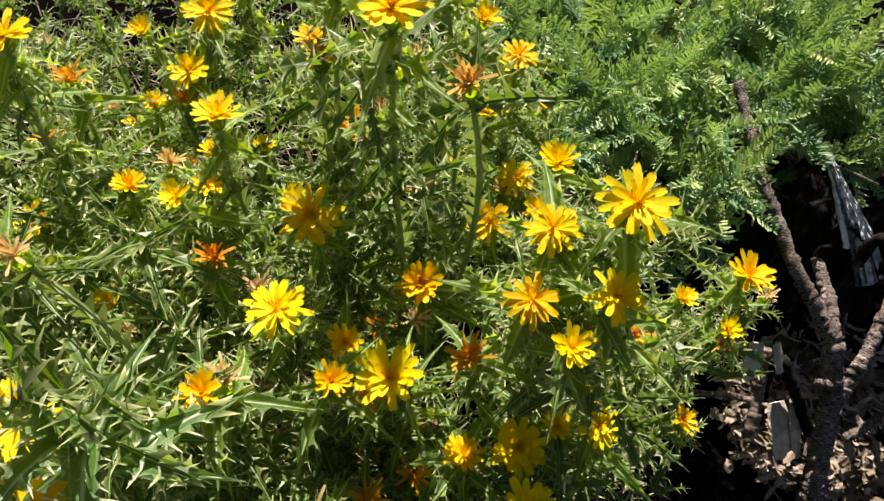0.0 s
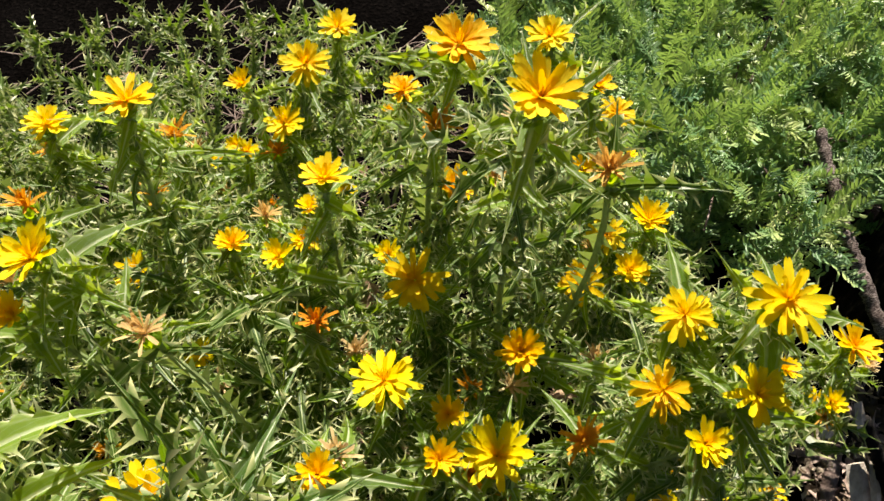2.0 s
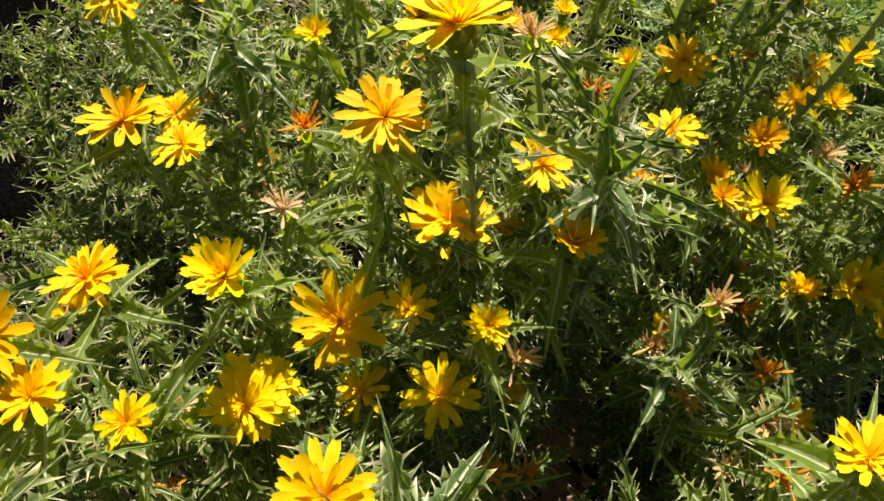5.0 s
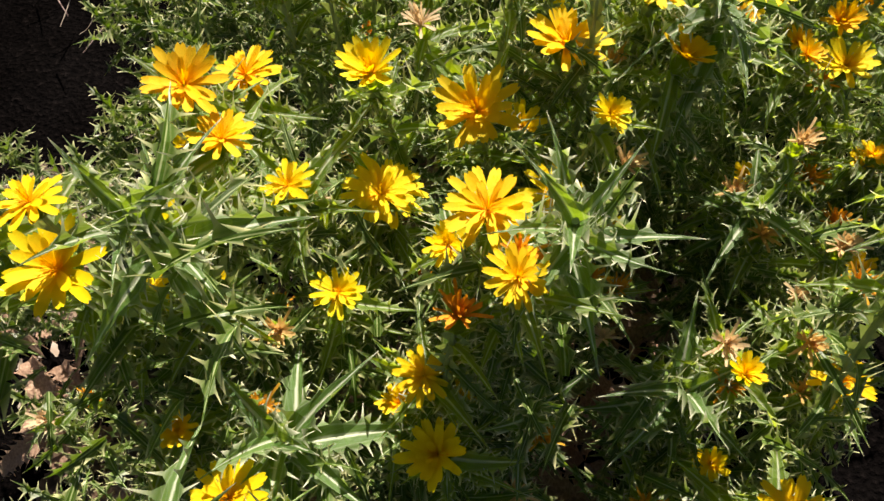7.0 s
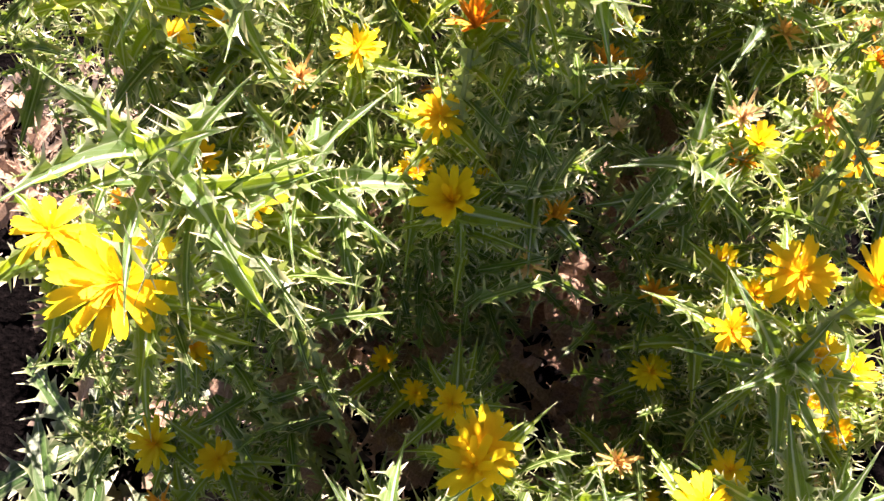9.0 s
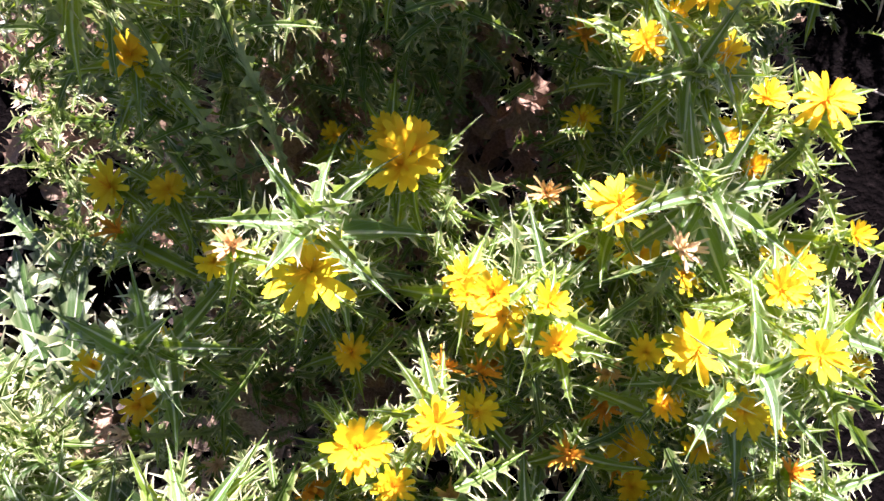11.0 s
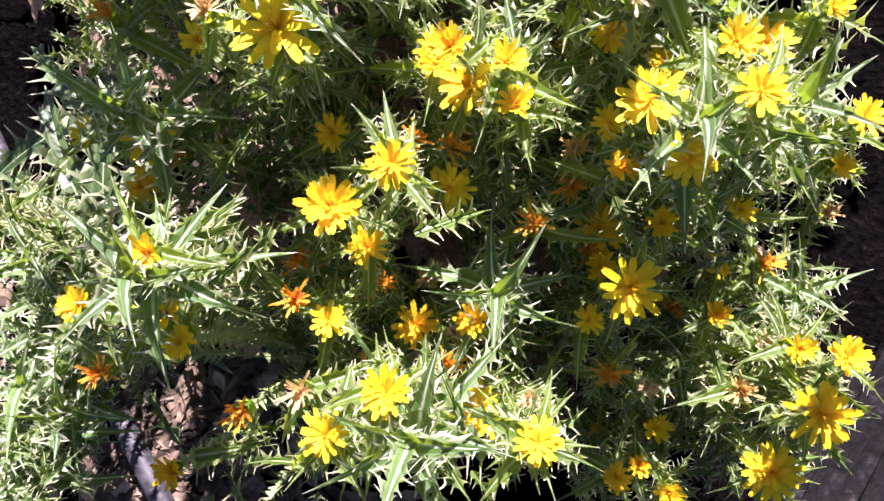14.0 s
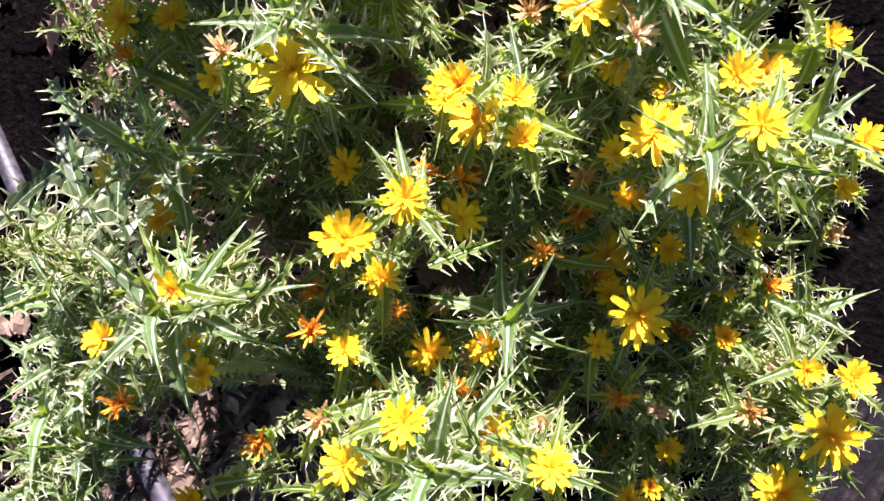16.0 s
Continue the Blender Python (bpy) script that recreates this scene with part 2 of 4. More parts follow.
# ---- mesh helpers ----
def mesh_of(name, verts, faces, mats, uvs=None, which=None, smooth=False):
    mesh = bpy.data.meshes.new(name)
    mesh.from_pydata([tuple(v) for v in verts], [], faces)
    for mat in mats if isinstance(mats, (list, tuple)) else [mats]:
        mesh.materials.append(mat)
    if uvs is not None:
        layer = mesh.uv_layers.new(name="map")
        at = np.zeros(len(mesh.loops), np.int32)
        mesh.loops.foreach_get("vertex_index", at)
        layer.data.foreach_set("uv", np.asarray(uvs, np.float32)[at].ravel())
    if which is not None:
        mesh.polygons.foreach_set("material_index", which)
    mesh.polygons.foreach_set("use_smooth", [smooth] * len(faces))
    mesh.update()
    return mesh


def put(name, mesh, parent=None, m=None, label=""):
    ob = new(name, mesh)
    if parent is not None:
        ob.parent = parent
    if m is not None:
        ob.matrix_basis = m
    return tagged(ob, label)


def empty(name, place=(0, 0, 0)):
    ob = new(name)
    ob.empty_display_size = 0.02
    ob.location = place
    return ob


def aim(place, along, normal, size=1.0, twist=0.0):
    """A pose with y along, z near normal."""
    y = Vector(along).normalized()
    x = y.cross(Vector(normal))
    if x.length < 1e-4:
        x = y.cross(Vector((1, 0, 0.3)))
    x.normalize()
    z = x.cross(y)
    m = Matrix((x, y, z)).transposed().to_4x4()
    return Matrix.Translation(place) @ m @ Matrix.Rotation(twist, 4, "Y") @ Matrix.Scale(size, 4)


def tube(points, radii, sides=6, knots=0.0, seed=0, ridge=0.0):
    """Rings along a line: vertices and faces."""
    r = random.Random(seed)
    pts = [Vector(p) for p in points]
    verts, faces = [], []
    frame_x = None
    for i, p in enumerate(pts):
        d = (pts[min(i + 1, len(pts) - 1)] - pts[max(i - 1, 0)]).normalized()
        if frame_x is None:
            frame_x = d.orthogonal().normalized()
        frame_x = (frame_x - d * frame_x.dot(d)).normalized()
        frame_y = d.cross(frame_x)
        for k in range(sides):
            a = 2 * math.pi * k / sides
            rad = radii[i] * (1 + knots * r.uniform(-1, 1) + ridge * math.cos(a * 5 + i * 0.15))
            verts.append(p + (frame_x * math.cos(a) + frame_y * math.sin(a)) * rad)
    n = len(pts)
    for i in range(n - 1):
        for k in range(sides):
            a, b = i * sides + k, i * sides + (k + 1) % sides
            faces.append((a, b, b + sides, a + sides))
    faces.append(tuple(range(sides - 1, -1, -1)))
    faces.append(tuple(range((n - 1) * sides, n * sides)))
    return verts, faces


def bezier(a, b, c, d, n):
    out = []
    for i in range(n + 1):
        t = i / n
        s = 1 - t
        out.append(a * s**3 + b * 3 * s * s * t + c * 3 * s * t * t + d * t**3)
    return out


# ---- thistle pieces ----
def leaf_shape(seed, pairs=5, width=0.07, spine=0.16, fold=0.5, curl=0.25, wave=0.12, tip=0.28, taper=0.52):
    """A spiny leaf of length 1 along y: triangular lobes that end in spines, folded on its midrib, with a long pointed end."""
    r = random.Random(seed)
    verts, uvs, faces = [], [], []
    sway = r.uniform(-0.16, 0.16)
    curl += r.uniform(-0.22, 0.28)

    def vert(x, s, u, lift=0.0):
        verts.append((x + sway * s * s, s * (1 - 0.12 * curl * s), -curl * s * s + abs(x) * fold + lift))
        uvs.append((u, s))
        return len(verts) - 1

    body = 1.0 - tip

    def half(s):
        return width * (0.72 + 0.28 * min(1.0, s / 0.2)) * (1 - min(taper, 0.85) * s / body)

    stations = [body * i / pairs for i in range(pairs + 1)]
    mid = [vert(0, s, 0.0) for s in stations]
    late = vert(0, body + 0.45 * tip, 0.0, 0.01)
    end = vert(0, 1.0, 1.0, 0.02)

    def face(side, *ids):
        faces.append(ids if side < 0 else ids[::-1])

    for side in (-1, 1):
        rim = [vert(side * half(s), s, 0.46, wave * 0.2 * r.uniform(-1, 1)) for s in stations]
        for i in range(pairs):
            s0, gap = stations[i], stations[i + 1] - stations[i]
            lift = wave * r.choice((-0.9, 0.9, 1.6)) * r.uniform(0.5, 1.2)
            ahead = gap * r.uniform(0.05, 0.75)
            h = half(s0 + 0.5 * gap)
            reach = h + spine * r.uniform(0.6, 1.15) * (0.75 + 0.25 * math.sin(math.pi * (i + 0.5) / pairs)) * (1 - 0.35 * s0)
            neck = h + 0.30 * (reach - h)
            a = vert(side * neck, s0 + 0.34 * gap + 0.3 * ahead, 0.64, lift * 0.3)
            b = vert(side * neck, s0 + 0.57 * gap + 0.3 * ahead, 0.64, lift * 0.3)
            t = vert(side * reach, s0 + 0.5 * gap + ahead, 1.0, lift)
            face(side, mid[i], rim[i], rim[i + 1], mid[i + 1])
            face(side, rim[i], a, b, rim[i + 1])
            face(side, a, t, b)
            if r.random() < 0.6:
                k = vert(side * (half(s0 + gap) + 0.45 * spine * r.uniform(0.4, 1)), s0 + gap * 1.25, 1.0, -lift * 0.8)
                face(side, b, k, rim[i + 1])
        edge = vert(side * half(body) * 0.55, body + 0.45 * tip, 0.46)
        face(side, mid[-1], rim[-1], edge, late)
        face(side, late, edge, end)
    return verts, uvs, faces


def leaf_meshes(name, mat, count, **kw):
    out = []
    for i in range(count):
        r = random.Random(i * 17 + len(name))
        given = {k: v * r.uniform(0.8, 1.25) for k, v in kw.items() if k != "pairs"}
        verts, uvs, faces = leaf_shape(i * 31 + 5, pairs=kw.get("pairs", 7) + r.choice((-1, 0, 0, 1)), **given)
        out.append(mesh_of(name, verts, faces, mat, uvs))
    return out


STEM_LEAF = leaf_meshes("stem_leaf", LEAF, 10, pairs=6, width=0.050, spine=0.215, fold=0.35, curl=0.32, wave=0.15, tip=0.22)
UPPER_LEAF = leaf_meshes("upper_leaf", BRACT, 10, pairs=6, width=0.098, spine=0.165, fold=0.42, curl=0.28, wave=0.14, tip=0.30, taper=0.74)
ROSETTE_LEAF = leaf_meshes("rosette_leaf", STAR, 10, pairs=6, width=0.108, spine=0.160, fold=0.45, curl=0.28, wave=0.14, tip=0.32, taper=0.74)
BROAD_LEAF = leaf_meshes("broad_leaf", BROAD, 4, pairs=7, width=0.065, spine=0.17, fold=0.22, curl=0.3, wave=0.07, tip=0.12)
BROWN_LEAF = leaf_meshes("withered_leaf", DEAD_LEAF, 5, pairs=6, width=0.15, spine=0.14, fold=0.5, curl=0.6, wave=0.16, tip=0.12)


def strap(verts, uvs, faces, base, out_dir, up, length, width, droop, teeth=True, lift=0.0):
    """One strap-shaped floret with a notched end."""
    side = out_dir.cross(up).normalized()
    steps = ((0.0, 0.45, 0.0), (0.25, 0.72, 0.05), (0.6, 1.0, 0.05), (0.86, 0.96, 0.0), (0.97, 0.72, -0.04))
    first = len(verts)
    for s, w, cup in steps:
        centre = base + out_dir * (s * length) + up * (lift * s * length - droop * s * s * length)
        for k in (-1, 0, 1):
            verts.append(centre + side * (k * 0.5 * w * width) + up * (0.10 * width * abs(k)))
            uvs.append((abs(k), s))
    for i in range(len(steps) - 1):
        for k in range(2):
            a = first + i * 3 + k
            faces.append((a, a + 1, a + 4, a + 3))
    if teeth:
        last = first + (len(steps) - 1) * 3
        for k in range(2):
            p = (verts[last + k] + verts[last + k + 1]) * 0.5 + out_dir * (0.07 * length)
            verts.append(p)
            uvs.append((0.5, 1.0))
            faces.append((last + k, last + k + 1, len(verts) - 1))


def flower_shape(seed, openness):
    """Strap florets of a head of diameter about 1, in three whorls; openness 1 is flat, 0 closed."""
    r = random.Random(seed)
    verts, uvs, faces = [], [], []
    for count, length, elev, width in ((r.randint(12, 15), 0.53, 8, 0.138), (r.randint(9, 12), 0.45, 20, 0.124), (r.randint(7, 9), 0.33, 36, 0.095)):
        turn = r.uniform(0, 6.28)
        for k in range(count):
            if r.random() < 0.06:
                continue
            a = turn + 2 * math.pi * (k + r.uniform(-0.28, 0.28)) / count
            e = radians(elev + (1 - openness) * 48 + r.uniform(-9, 9))
            d = Vector((math.cos(a) * math.cos(e), math.sin(a) * math.cos(e), math.sin(e)))
            up = Vector((-math.cos(a) * math.sin(e), -math.sin(a) * math.sin(e), math.cos(e)))
            strap(verts, uvs, faces, d * 0.03, d, up, length * r.uniform(0.86, 1.1), width * r.uniform(0.8, 1.22), r.uniform(0.0, 0.3) * openness)
    return verts, uvs, faces


def stamen_shape(seed, openness):
    r = random.Random(seed)
    verts, uvs, faces = [], [], []
    for k in range(26):
        a, e = r.uniform(0, 6.28), radians(r.uniform(35, 88))
        d = Vector((math.cos(a) * math.cos(e), math.sin(a) * math.cos(e), math.sin(e)))
        up = Vector((-math.cos(a) * math.sin(e), -math.sin(a) * math.sin(e), math.cos(e)))
        strap(verts, uvs, faces, d * 0.02, d, up, r.uniform(0.16, 0.30), 0.022, r.uniform(-0.5, 0.6), teeth=False)
    return verts, uvs, faces


def withered_shape(seed):
    r = random.Random(seed)
    verts, uvs, faces = [], [], []
    for k in range(r.randint(36, 44)):
        a, e = r.uniform(0, 6.28), radians(90 - 40 * r.random() ** 0.8)
        d = Vector((math.cos(a) * math.cos(e), math.sin(a) * math.cos(e), math.sin(e)))
        up = Vector((-math.cos(a) * math.sin(e), -math.sin(a) * math.sin(e), math.cos(e)))
        strap(verts, uvs, faces, d * 0.02, d, up, r.uniform(0.28, 0.56), r.uniform(0.040, 0.080), r.uniform(-0.5, 0.9), teeth=False)
    return verts, uvs, faces


def cup_shape(seed):
    """The green scaled cup below a head: a small urn with pointed scales."""
    r = random.Random(seed)
    rows = ((0.0, 0.05), (0.06, 0.12), (0.16, 0.16), (0.28, 0.15), (0.36, 0.12))
    verts = [Vector((math.cos(k * 0.785) * rad, math.sin(k * 0.785) * rad, h - 0.34)) for h, rad in rows for k in range(8)]
    uvs = [(0.3, 0.3)] * len(verts)
    faces = [(i * 8 + k, i * 8 + (k + 1) % 8, i * 8 + 8 + (k + 1) % 8, i * 8 + 8 + k) for i in range(4) for k in range(8)]
    for h, rad, count in ((-0.28, 0.11, 7), (-0.2, 0.155, 8), (-0.1, 0.16, 9)):
        for k in range(count):
            a = 2 * math.pi * (k + r.random() * 0.4) / count
            d, t = Vector((math.cos(a), math.sin(a), 0)), Vector((-math.sin(a), math.cos(a), 0))
            b = d * rad + UP * h
            n = len(verts)
            verts += [b - t * 0.05, b + t * 0.05, b + d * r.uniform(0.07, 0.16) + UP * r.uniform(0.16, 0.26)]
            uvs += [(0.3, 0), (0.3, 0), (0.95, 1)]
            faces.append((n, n + 1, n + 2))
    return verts, uvs, faces


def made(name, shape, mat, *args):
    verts, uvs, faces = shape(*args)
    return mesh_of(name, verts, faces, mat, uvs, smooth=True)


OPEN_FLOWER = [made("flower", flower_shape, PETAL, i, 1.0 - 0.1 * (i % 4)) for i in range(10)]
CUPPED_FLOWER = [made("cupped_flower", flower_shape, PETAL, 20 + i, 0.42 + 0.1 * (i % 4)) for i in range(8)]
HALF_FLOWER = [made("half_open_flower", flower_shape, PETAL, 40 + i, 0.35 + 0.12 * (i % 3)) for i in range(6)]
STAMENS = [made("stamen_tuft", stamen_shape, FLORET, 70 + i, 1.0) for i in range(4)]
DRY_HEAD = [made("withered_flower", withered_shape, WITHERED, 90 + i) for i in range(6)]
CUP = [made("cup", cup_shape, BRACT, 120 + i) for i in range(4)]


def thorny_stem(points, r0, r1, seed):
    """A ribbed stem with winged spines."""
    r = random.Random(seed)
    n = len(points)
    radii = [r0 + (r1 - r0) * i / (n - 1) for i in range(n)]
    verts, faces = tube(points, radii, 6, 0.06, seed)
    for i in range(2, n - 1):
        d = (points[i + 1] - points[i]).normalized()
        x = d.orthogonal().normalized()
        gap = (points[i + 1] - points[i]).length
        for k in range(3):
            a = k * 2.09 + i * 0.3
            for j in range(3):
                out = x * math.cos(a + 0.2 * j) + d.cross(x) * math.sin(a + 0.2 * j)
                b = points[i] + d * gap * (j / 3) + out * radii[i] * 0.7
                s = r.uniform(0.005, 0.013)
                m = len(verts)
                verts += [b, b + d * gap * 0.3, b + out * s + d * gap * r.uniform(0.15, 0.4)]
                faces.append((m, m + 1, m + 2))
    return mesh_of("stem", verts, faces, STEM, smooth=False)


THISTLE_COUNT = [0]
HEADS = []
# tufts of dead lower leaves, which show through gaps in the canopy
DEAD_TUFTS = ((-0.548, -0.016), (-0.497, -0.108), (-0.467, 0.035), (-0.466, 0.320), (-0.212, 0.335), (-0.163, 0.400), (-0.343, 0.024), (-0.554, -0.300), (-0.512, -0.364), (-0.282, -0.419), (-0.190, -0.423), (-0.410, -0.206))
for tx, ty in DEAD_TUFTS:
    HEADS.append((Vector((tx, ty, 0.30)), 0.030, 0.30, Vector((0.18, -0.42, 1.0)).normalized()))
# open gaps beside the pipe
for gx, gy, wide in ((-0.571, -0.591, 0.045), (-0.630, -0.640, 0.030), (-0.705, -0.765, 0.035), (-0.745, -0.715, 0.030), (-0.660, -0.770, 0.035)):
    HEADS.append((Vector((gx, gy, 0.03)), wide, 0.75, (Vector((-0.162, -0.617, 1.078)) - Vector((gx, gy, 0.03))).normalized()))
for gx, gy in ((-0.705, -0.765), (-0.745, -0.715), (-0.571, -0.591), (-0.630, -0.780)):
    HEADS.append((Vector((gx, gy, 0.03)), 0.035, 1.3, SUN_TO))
FACING = Vector((0.0, -0.22, 1.0)).normalized()


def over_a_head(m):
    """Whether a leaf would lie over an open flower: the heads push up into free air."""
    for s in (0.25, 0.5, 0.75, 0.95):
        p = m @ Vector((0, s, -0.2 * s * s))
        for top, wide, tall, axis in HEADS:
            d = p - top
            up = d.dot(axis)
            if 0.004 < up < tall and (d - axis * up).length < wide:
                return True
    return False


def thistle(base, heads):
    """A many-stemmed golden thistle: each head (kind, x, y, z) ends a stem that rises from the base."""
    THISTLE_COUNT[0] += 1
    r = random.Random(THISTLE_COUNT[0] * 101)
    root = Vector((base[0], base[1], 0.0))
    plant = empty("thistle", root)
    back = -root
    pieces, maps, quads = [], [], []

    def mass_leaf(m):
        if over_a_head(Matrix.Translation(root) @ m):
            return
        verts, uvs, faces = SMALL[r.randrange(len(SMALL))]
        n = len(pieces)
        pieces.extend(m @ Vector(v) for v in verts)
        maps.extend(uvs)
        quads.extend(tuple(n + i for i in f4) for f4 in faces)

    high = max(h[3] for h in heads)
    look_of = "lower" if high < 0.62 else "tall"
    dry = sum(h[0] == "D" for h in heads)
    blooms = sum(h[0] in "XLMPS" for h in heads)
    if blooms == 0:
        says = "%s golden thistle shoots with spiny grey-green leaves, no open flowers" % look_of
    elif dry >= 3:
        says = "%s golden thistle in flower with spiny leaves and withered heads" % look_of
    else:
        says = "%s golden thistle in flower with spiny grey-green leaves" % look_of
    tagged(plant, says, "thistle", "golden thistles in the clump")
    low_heads = []
    for k in range(0 if blooms == 0 else 3 if high > 0.5 else 1):
        kind, x, y, z = r.choice(heads)
        low_heads.append(("W", x + r.gauss(0, 0.03), y + r.gauss(0, 0.03) - 0.02, z - r.uniform(0.02, 0.07)))
    for kind, x, y, z in heads + low_heads:
        top = Vector((x, y, z - (0.012 if kind == "R" else 0.0)))
        lean = (top - root)
        lean.z = 0
        axis = (UP + lean * r.uniform(0.6, 1.6) + Vector((r.uniform(-0.25, 0.25), r.uniform(-0.34, 0.12), 0))).normalized()
        if kind == "R":
            axis = (UP + lean * 0.3 + Vector((r.uniform(-0.12, 0.12), r.uniform(-0.32, -0.12), 0))).normalized()
        size = {"X": 0.054, "L": 0.046, "M": 0.0385, "P": 0.031, "S": 0.028, "D": 0.036, "R": 0.03, "N": 0.03, "W": 0.032}[kind] * r.uniform(0.94, 1.06)
        neck = top - axis * size * (0.30 if kind not in "RN" else 0.1)
        start = root + Vector((r.uniform(-0.03, 0.03), r.uniform(-0.03, 0.03), 0.0))
        low = start + Vector((0, 0, z * 0.45)) + lean * 0.25
        line = bezier(start, low, neck - axis * z * 0.30 + lean * 0.05, neck, 16)
        line = [p + back for p in line]
        put("stem", thorny_stem(line, 0.0040, 0.0020, r.random()), plant)
        here = top + back
        if kind in "DW":
            head = put("withered_flower", r.choice(DRY_HEAD), plant, aim(here, axis.orthogonal(), axis, size, 0), "withered orange to tan flower head")
            put("cup", r.choice(CUP), head, aim((0, 0, 0), (0, 1, 0), UP, 1.0))
        elif kind not in "RN":
            mesh = r.choice(HALF_FLOWER if kind == "S" else CUPPED_FLOWER if r.random() < (0.15 if root.y < 0.02 else 0.25 if kind in "XL" else 0.6) else OPEN_FLOWER)
            spin = Matrix.Rotation(r.uniform(0, 6.28), 4, "Z")
            head = put("flower", mesh, plant, aim(here, axis.orthogonal(), axis, size) @ spin, "half-open golden flower head" if kind == "S" else "open golden yellow flower head")
            put("stamen_tuft", r.choice(STAMENS), head)
            put("cup", r.choice(CUP), head)
        # spiny leaves close under the head
        x_dir = axis.orthogonal().normalized()
        y_dir = axis.cross(x_dir)
        turn = r.uniform(0, 6.28)
        count = {"X": 6, "L": 6, "M": 6, "P": 5, "S": 5, "D": 5, "R": 12, "N": 7, "W": 3}[kind]
        for k in range(count):
            a = turn + k * 2.4
            out = x_dir * math.cos(a) + y_dir * math.sin(a)
            e = radians(r.uniform(-18, 34) if kind not in "RN" else ((66 - k * 8.5 if kind == "R" else 74 - k * 8) + r.uniform(-6, 6)))
            d = out * math.cos(e) + axis * math.sin(e)
            long = r.uniform(0.040, 0.072) if kind not in "RN" else (r.uniform(0.050, 0.070) + 0.0025 * k) * (0.86 if z > 0.9 else 1.0)
            n = axis * math.cos(e) - out * math.sin(e)
            m = aim(here - axis * (size * (0.40 if kind not in "RN" else 0.2) + 0.005 * k), d, n, long, r.uniform(-0.35, 0.35))
            if kind in "NW":
                mass_leaf(m)
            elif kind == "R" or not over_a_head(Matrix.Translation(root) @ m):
                put("leaf", r.choice(ROSETTE_LEAF if kind == "R" else UPPER_LEAF), plant, m)
        # leaves that clothe the neck of the stem
        if kind in "XLMP":
            down = (line[-1] - line[-2]).normalized()
            for k in range(9):
                a = turn + 1.2 + k * 2.4
                out = x_dir * math.cos(a) + y_dir * math.sin(a)
                e = radians(r.uniform(-5, 55))
                d = out * math.cos(e) + axis * math.sin(e)
                m = aim(neck + back - down * (0.010 + 0.011 * k), d, axis * math.cos(e) - out * math.sin(e), r.uniform(0.036, 0.060), r.uniform(-0.4, 0.4))
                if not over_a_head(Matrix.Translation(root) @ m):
                    put("leaf", r.choice(UPPER_LEAF), plant, m)
        # leaves down the stem
        if kind == "W":
            continue
        length = sum((line[i + 1] - line[i]).length for i in range(16))
        count = int(min((5 if root.y < -0.22 else 7) if z < 0.7 else 10 if root.y < 0.12 else 14, length * 0.55 / 0.030))
        for k in range(count):
            t = 0.955 - (0.52 if root.y > 0.1 else 0.36) * (k + r.random() * 0.6) / max(count, 1)
            i = int(t * 16)
            p = line[i].lerp(line[min(i + 1, 16)], t * 16 - i)
            d0 = (line[min(i + 1, 16)] - line[max(i - 1, 0)]).normalized()
            xd = d0.orthogonal().normalized()
            a = turn + k * 2.4 + 1.0
            out = xd * math.cos(a) + d0.cross(xd) * math.sin(a)
            e = radians(r.uniform(-5, 42) - 35 * (1 - t))
            d = out * math.cos(e) + d0 * math.sin(e)
            n = d0 * math.cos(e) - out * math.sin(e)
            m = aim(p, d, n, r.uniform(0.038, 0.060) + 0.025 * (1 - t), r.uniform(-0.5, 0.5))
            if kind == "N" or k > 8:
                mass_leaf(m)
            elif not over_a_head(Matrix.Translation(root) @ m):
                put("leaf", r.choice(STEM_LEAF), plant, m)
        # a tuft of small leaves below a tall head
        if kind != "N" and z > 0.42:
            for k in range(7):
                i = 15 - int(r.uniform(0.0, 6.5))
                a = r.uniform(0, 6.28)
                d = Vector((math.cos(a), math.sin(a), r.uniform(-0.2, 0.9)))
                mass_leaf(aim(line[i] + d * 0.006, d, UP + Vector((r.uniform(-0.5, 0.5), r.uniform(-0.5, 0.5), 0)), r.uniform(0.04, 0.07), r.uniform(-0.6, 0.6)))
    # withered leaves low on the plant
    tufts = [t for t in DEAD_TUFTS if min(CLUMP, key=lambda c: math.hypot(c[0][0] - t[0], c[0][1] - t[1]))[0] == base]
    for tx, ty in tufts:
        for k in range(9):
            a, q = r.uniform(0, 6.28), 0.035 * math.sqrt(r.random())
            p = Vector((tx + q * math.cos(a) - root.x, ty + q * math.sin(a) - root.y, r.uniform(0.24, 0.33)))
            out = Vector((math.cos(a), math.sin(a), r.uniform(-0.7, 0.1)))
            put("withered_leaf", r.choice(BROWN_LEAF), plant, aim(p - out * 0.03, out, UP, r.uniform(0.06, 0.10), r.uniform(-0.5, 0.5)), "crisp brown withered leaf")
    for k in range(2 if blooms == 0 else 16 if root.y < 0.12 else 7):
        kind, x, y, z = r.choice(heads)
        f, a = r.uniform(0.25, 0.75), r.uniform(0, 6.28)
        out = Vector((math.cos(a), math.sin(a), r.uniform(-0.9, 0.3)))
        p = Vector(((x - root.x) * f, (y - root.y) * f, z * f * r.uniform(0.5, 0.95)))
        put("withered_leaf", r.choice(BROWN_LEAF), plant, aim(p, out, UP, r.uniform(0.07, 0.13), r.uniform(-0.8, 0.8)), "crisp brown withered leaf")
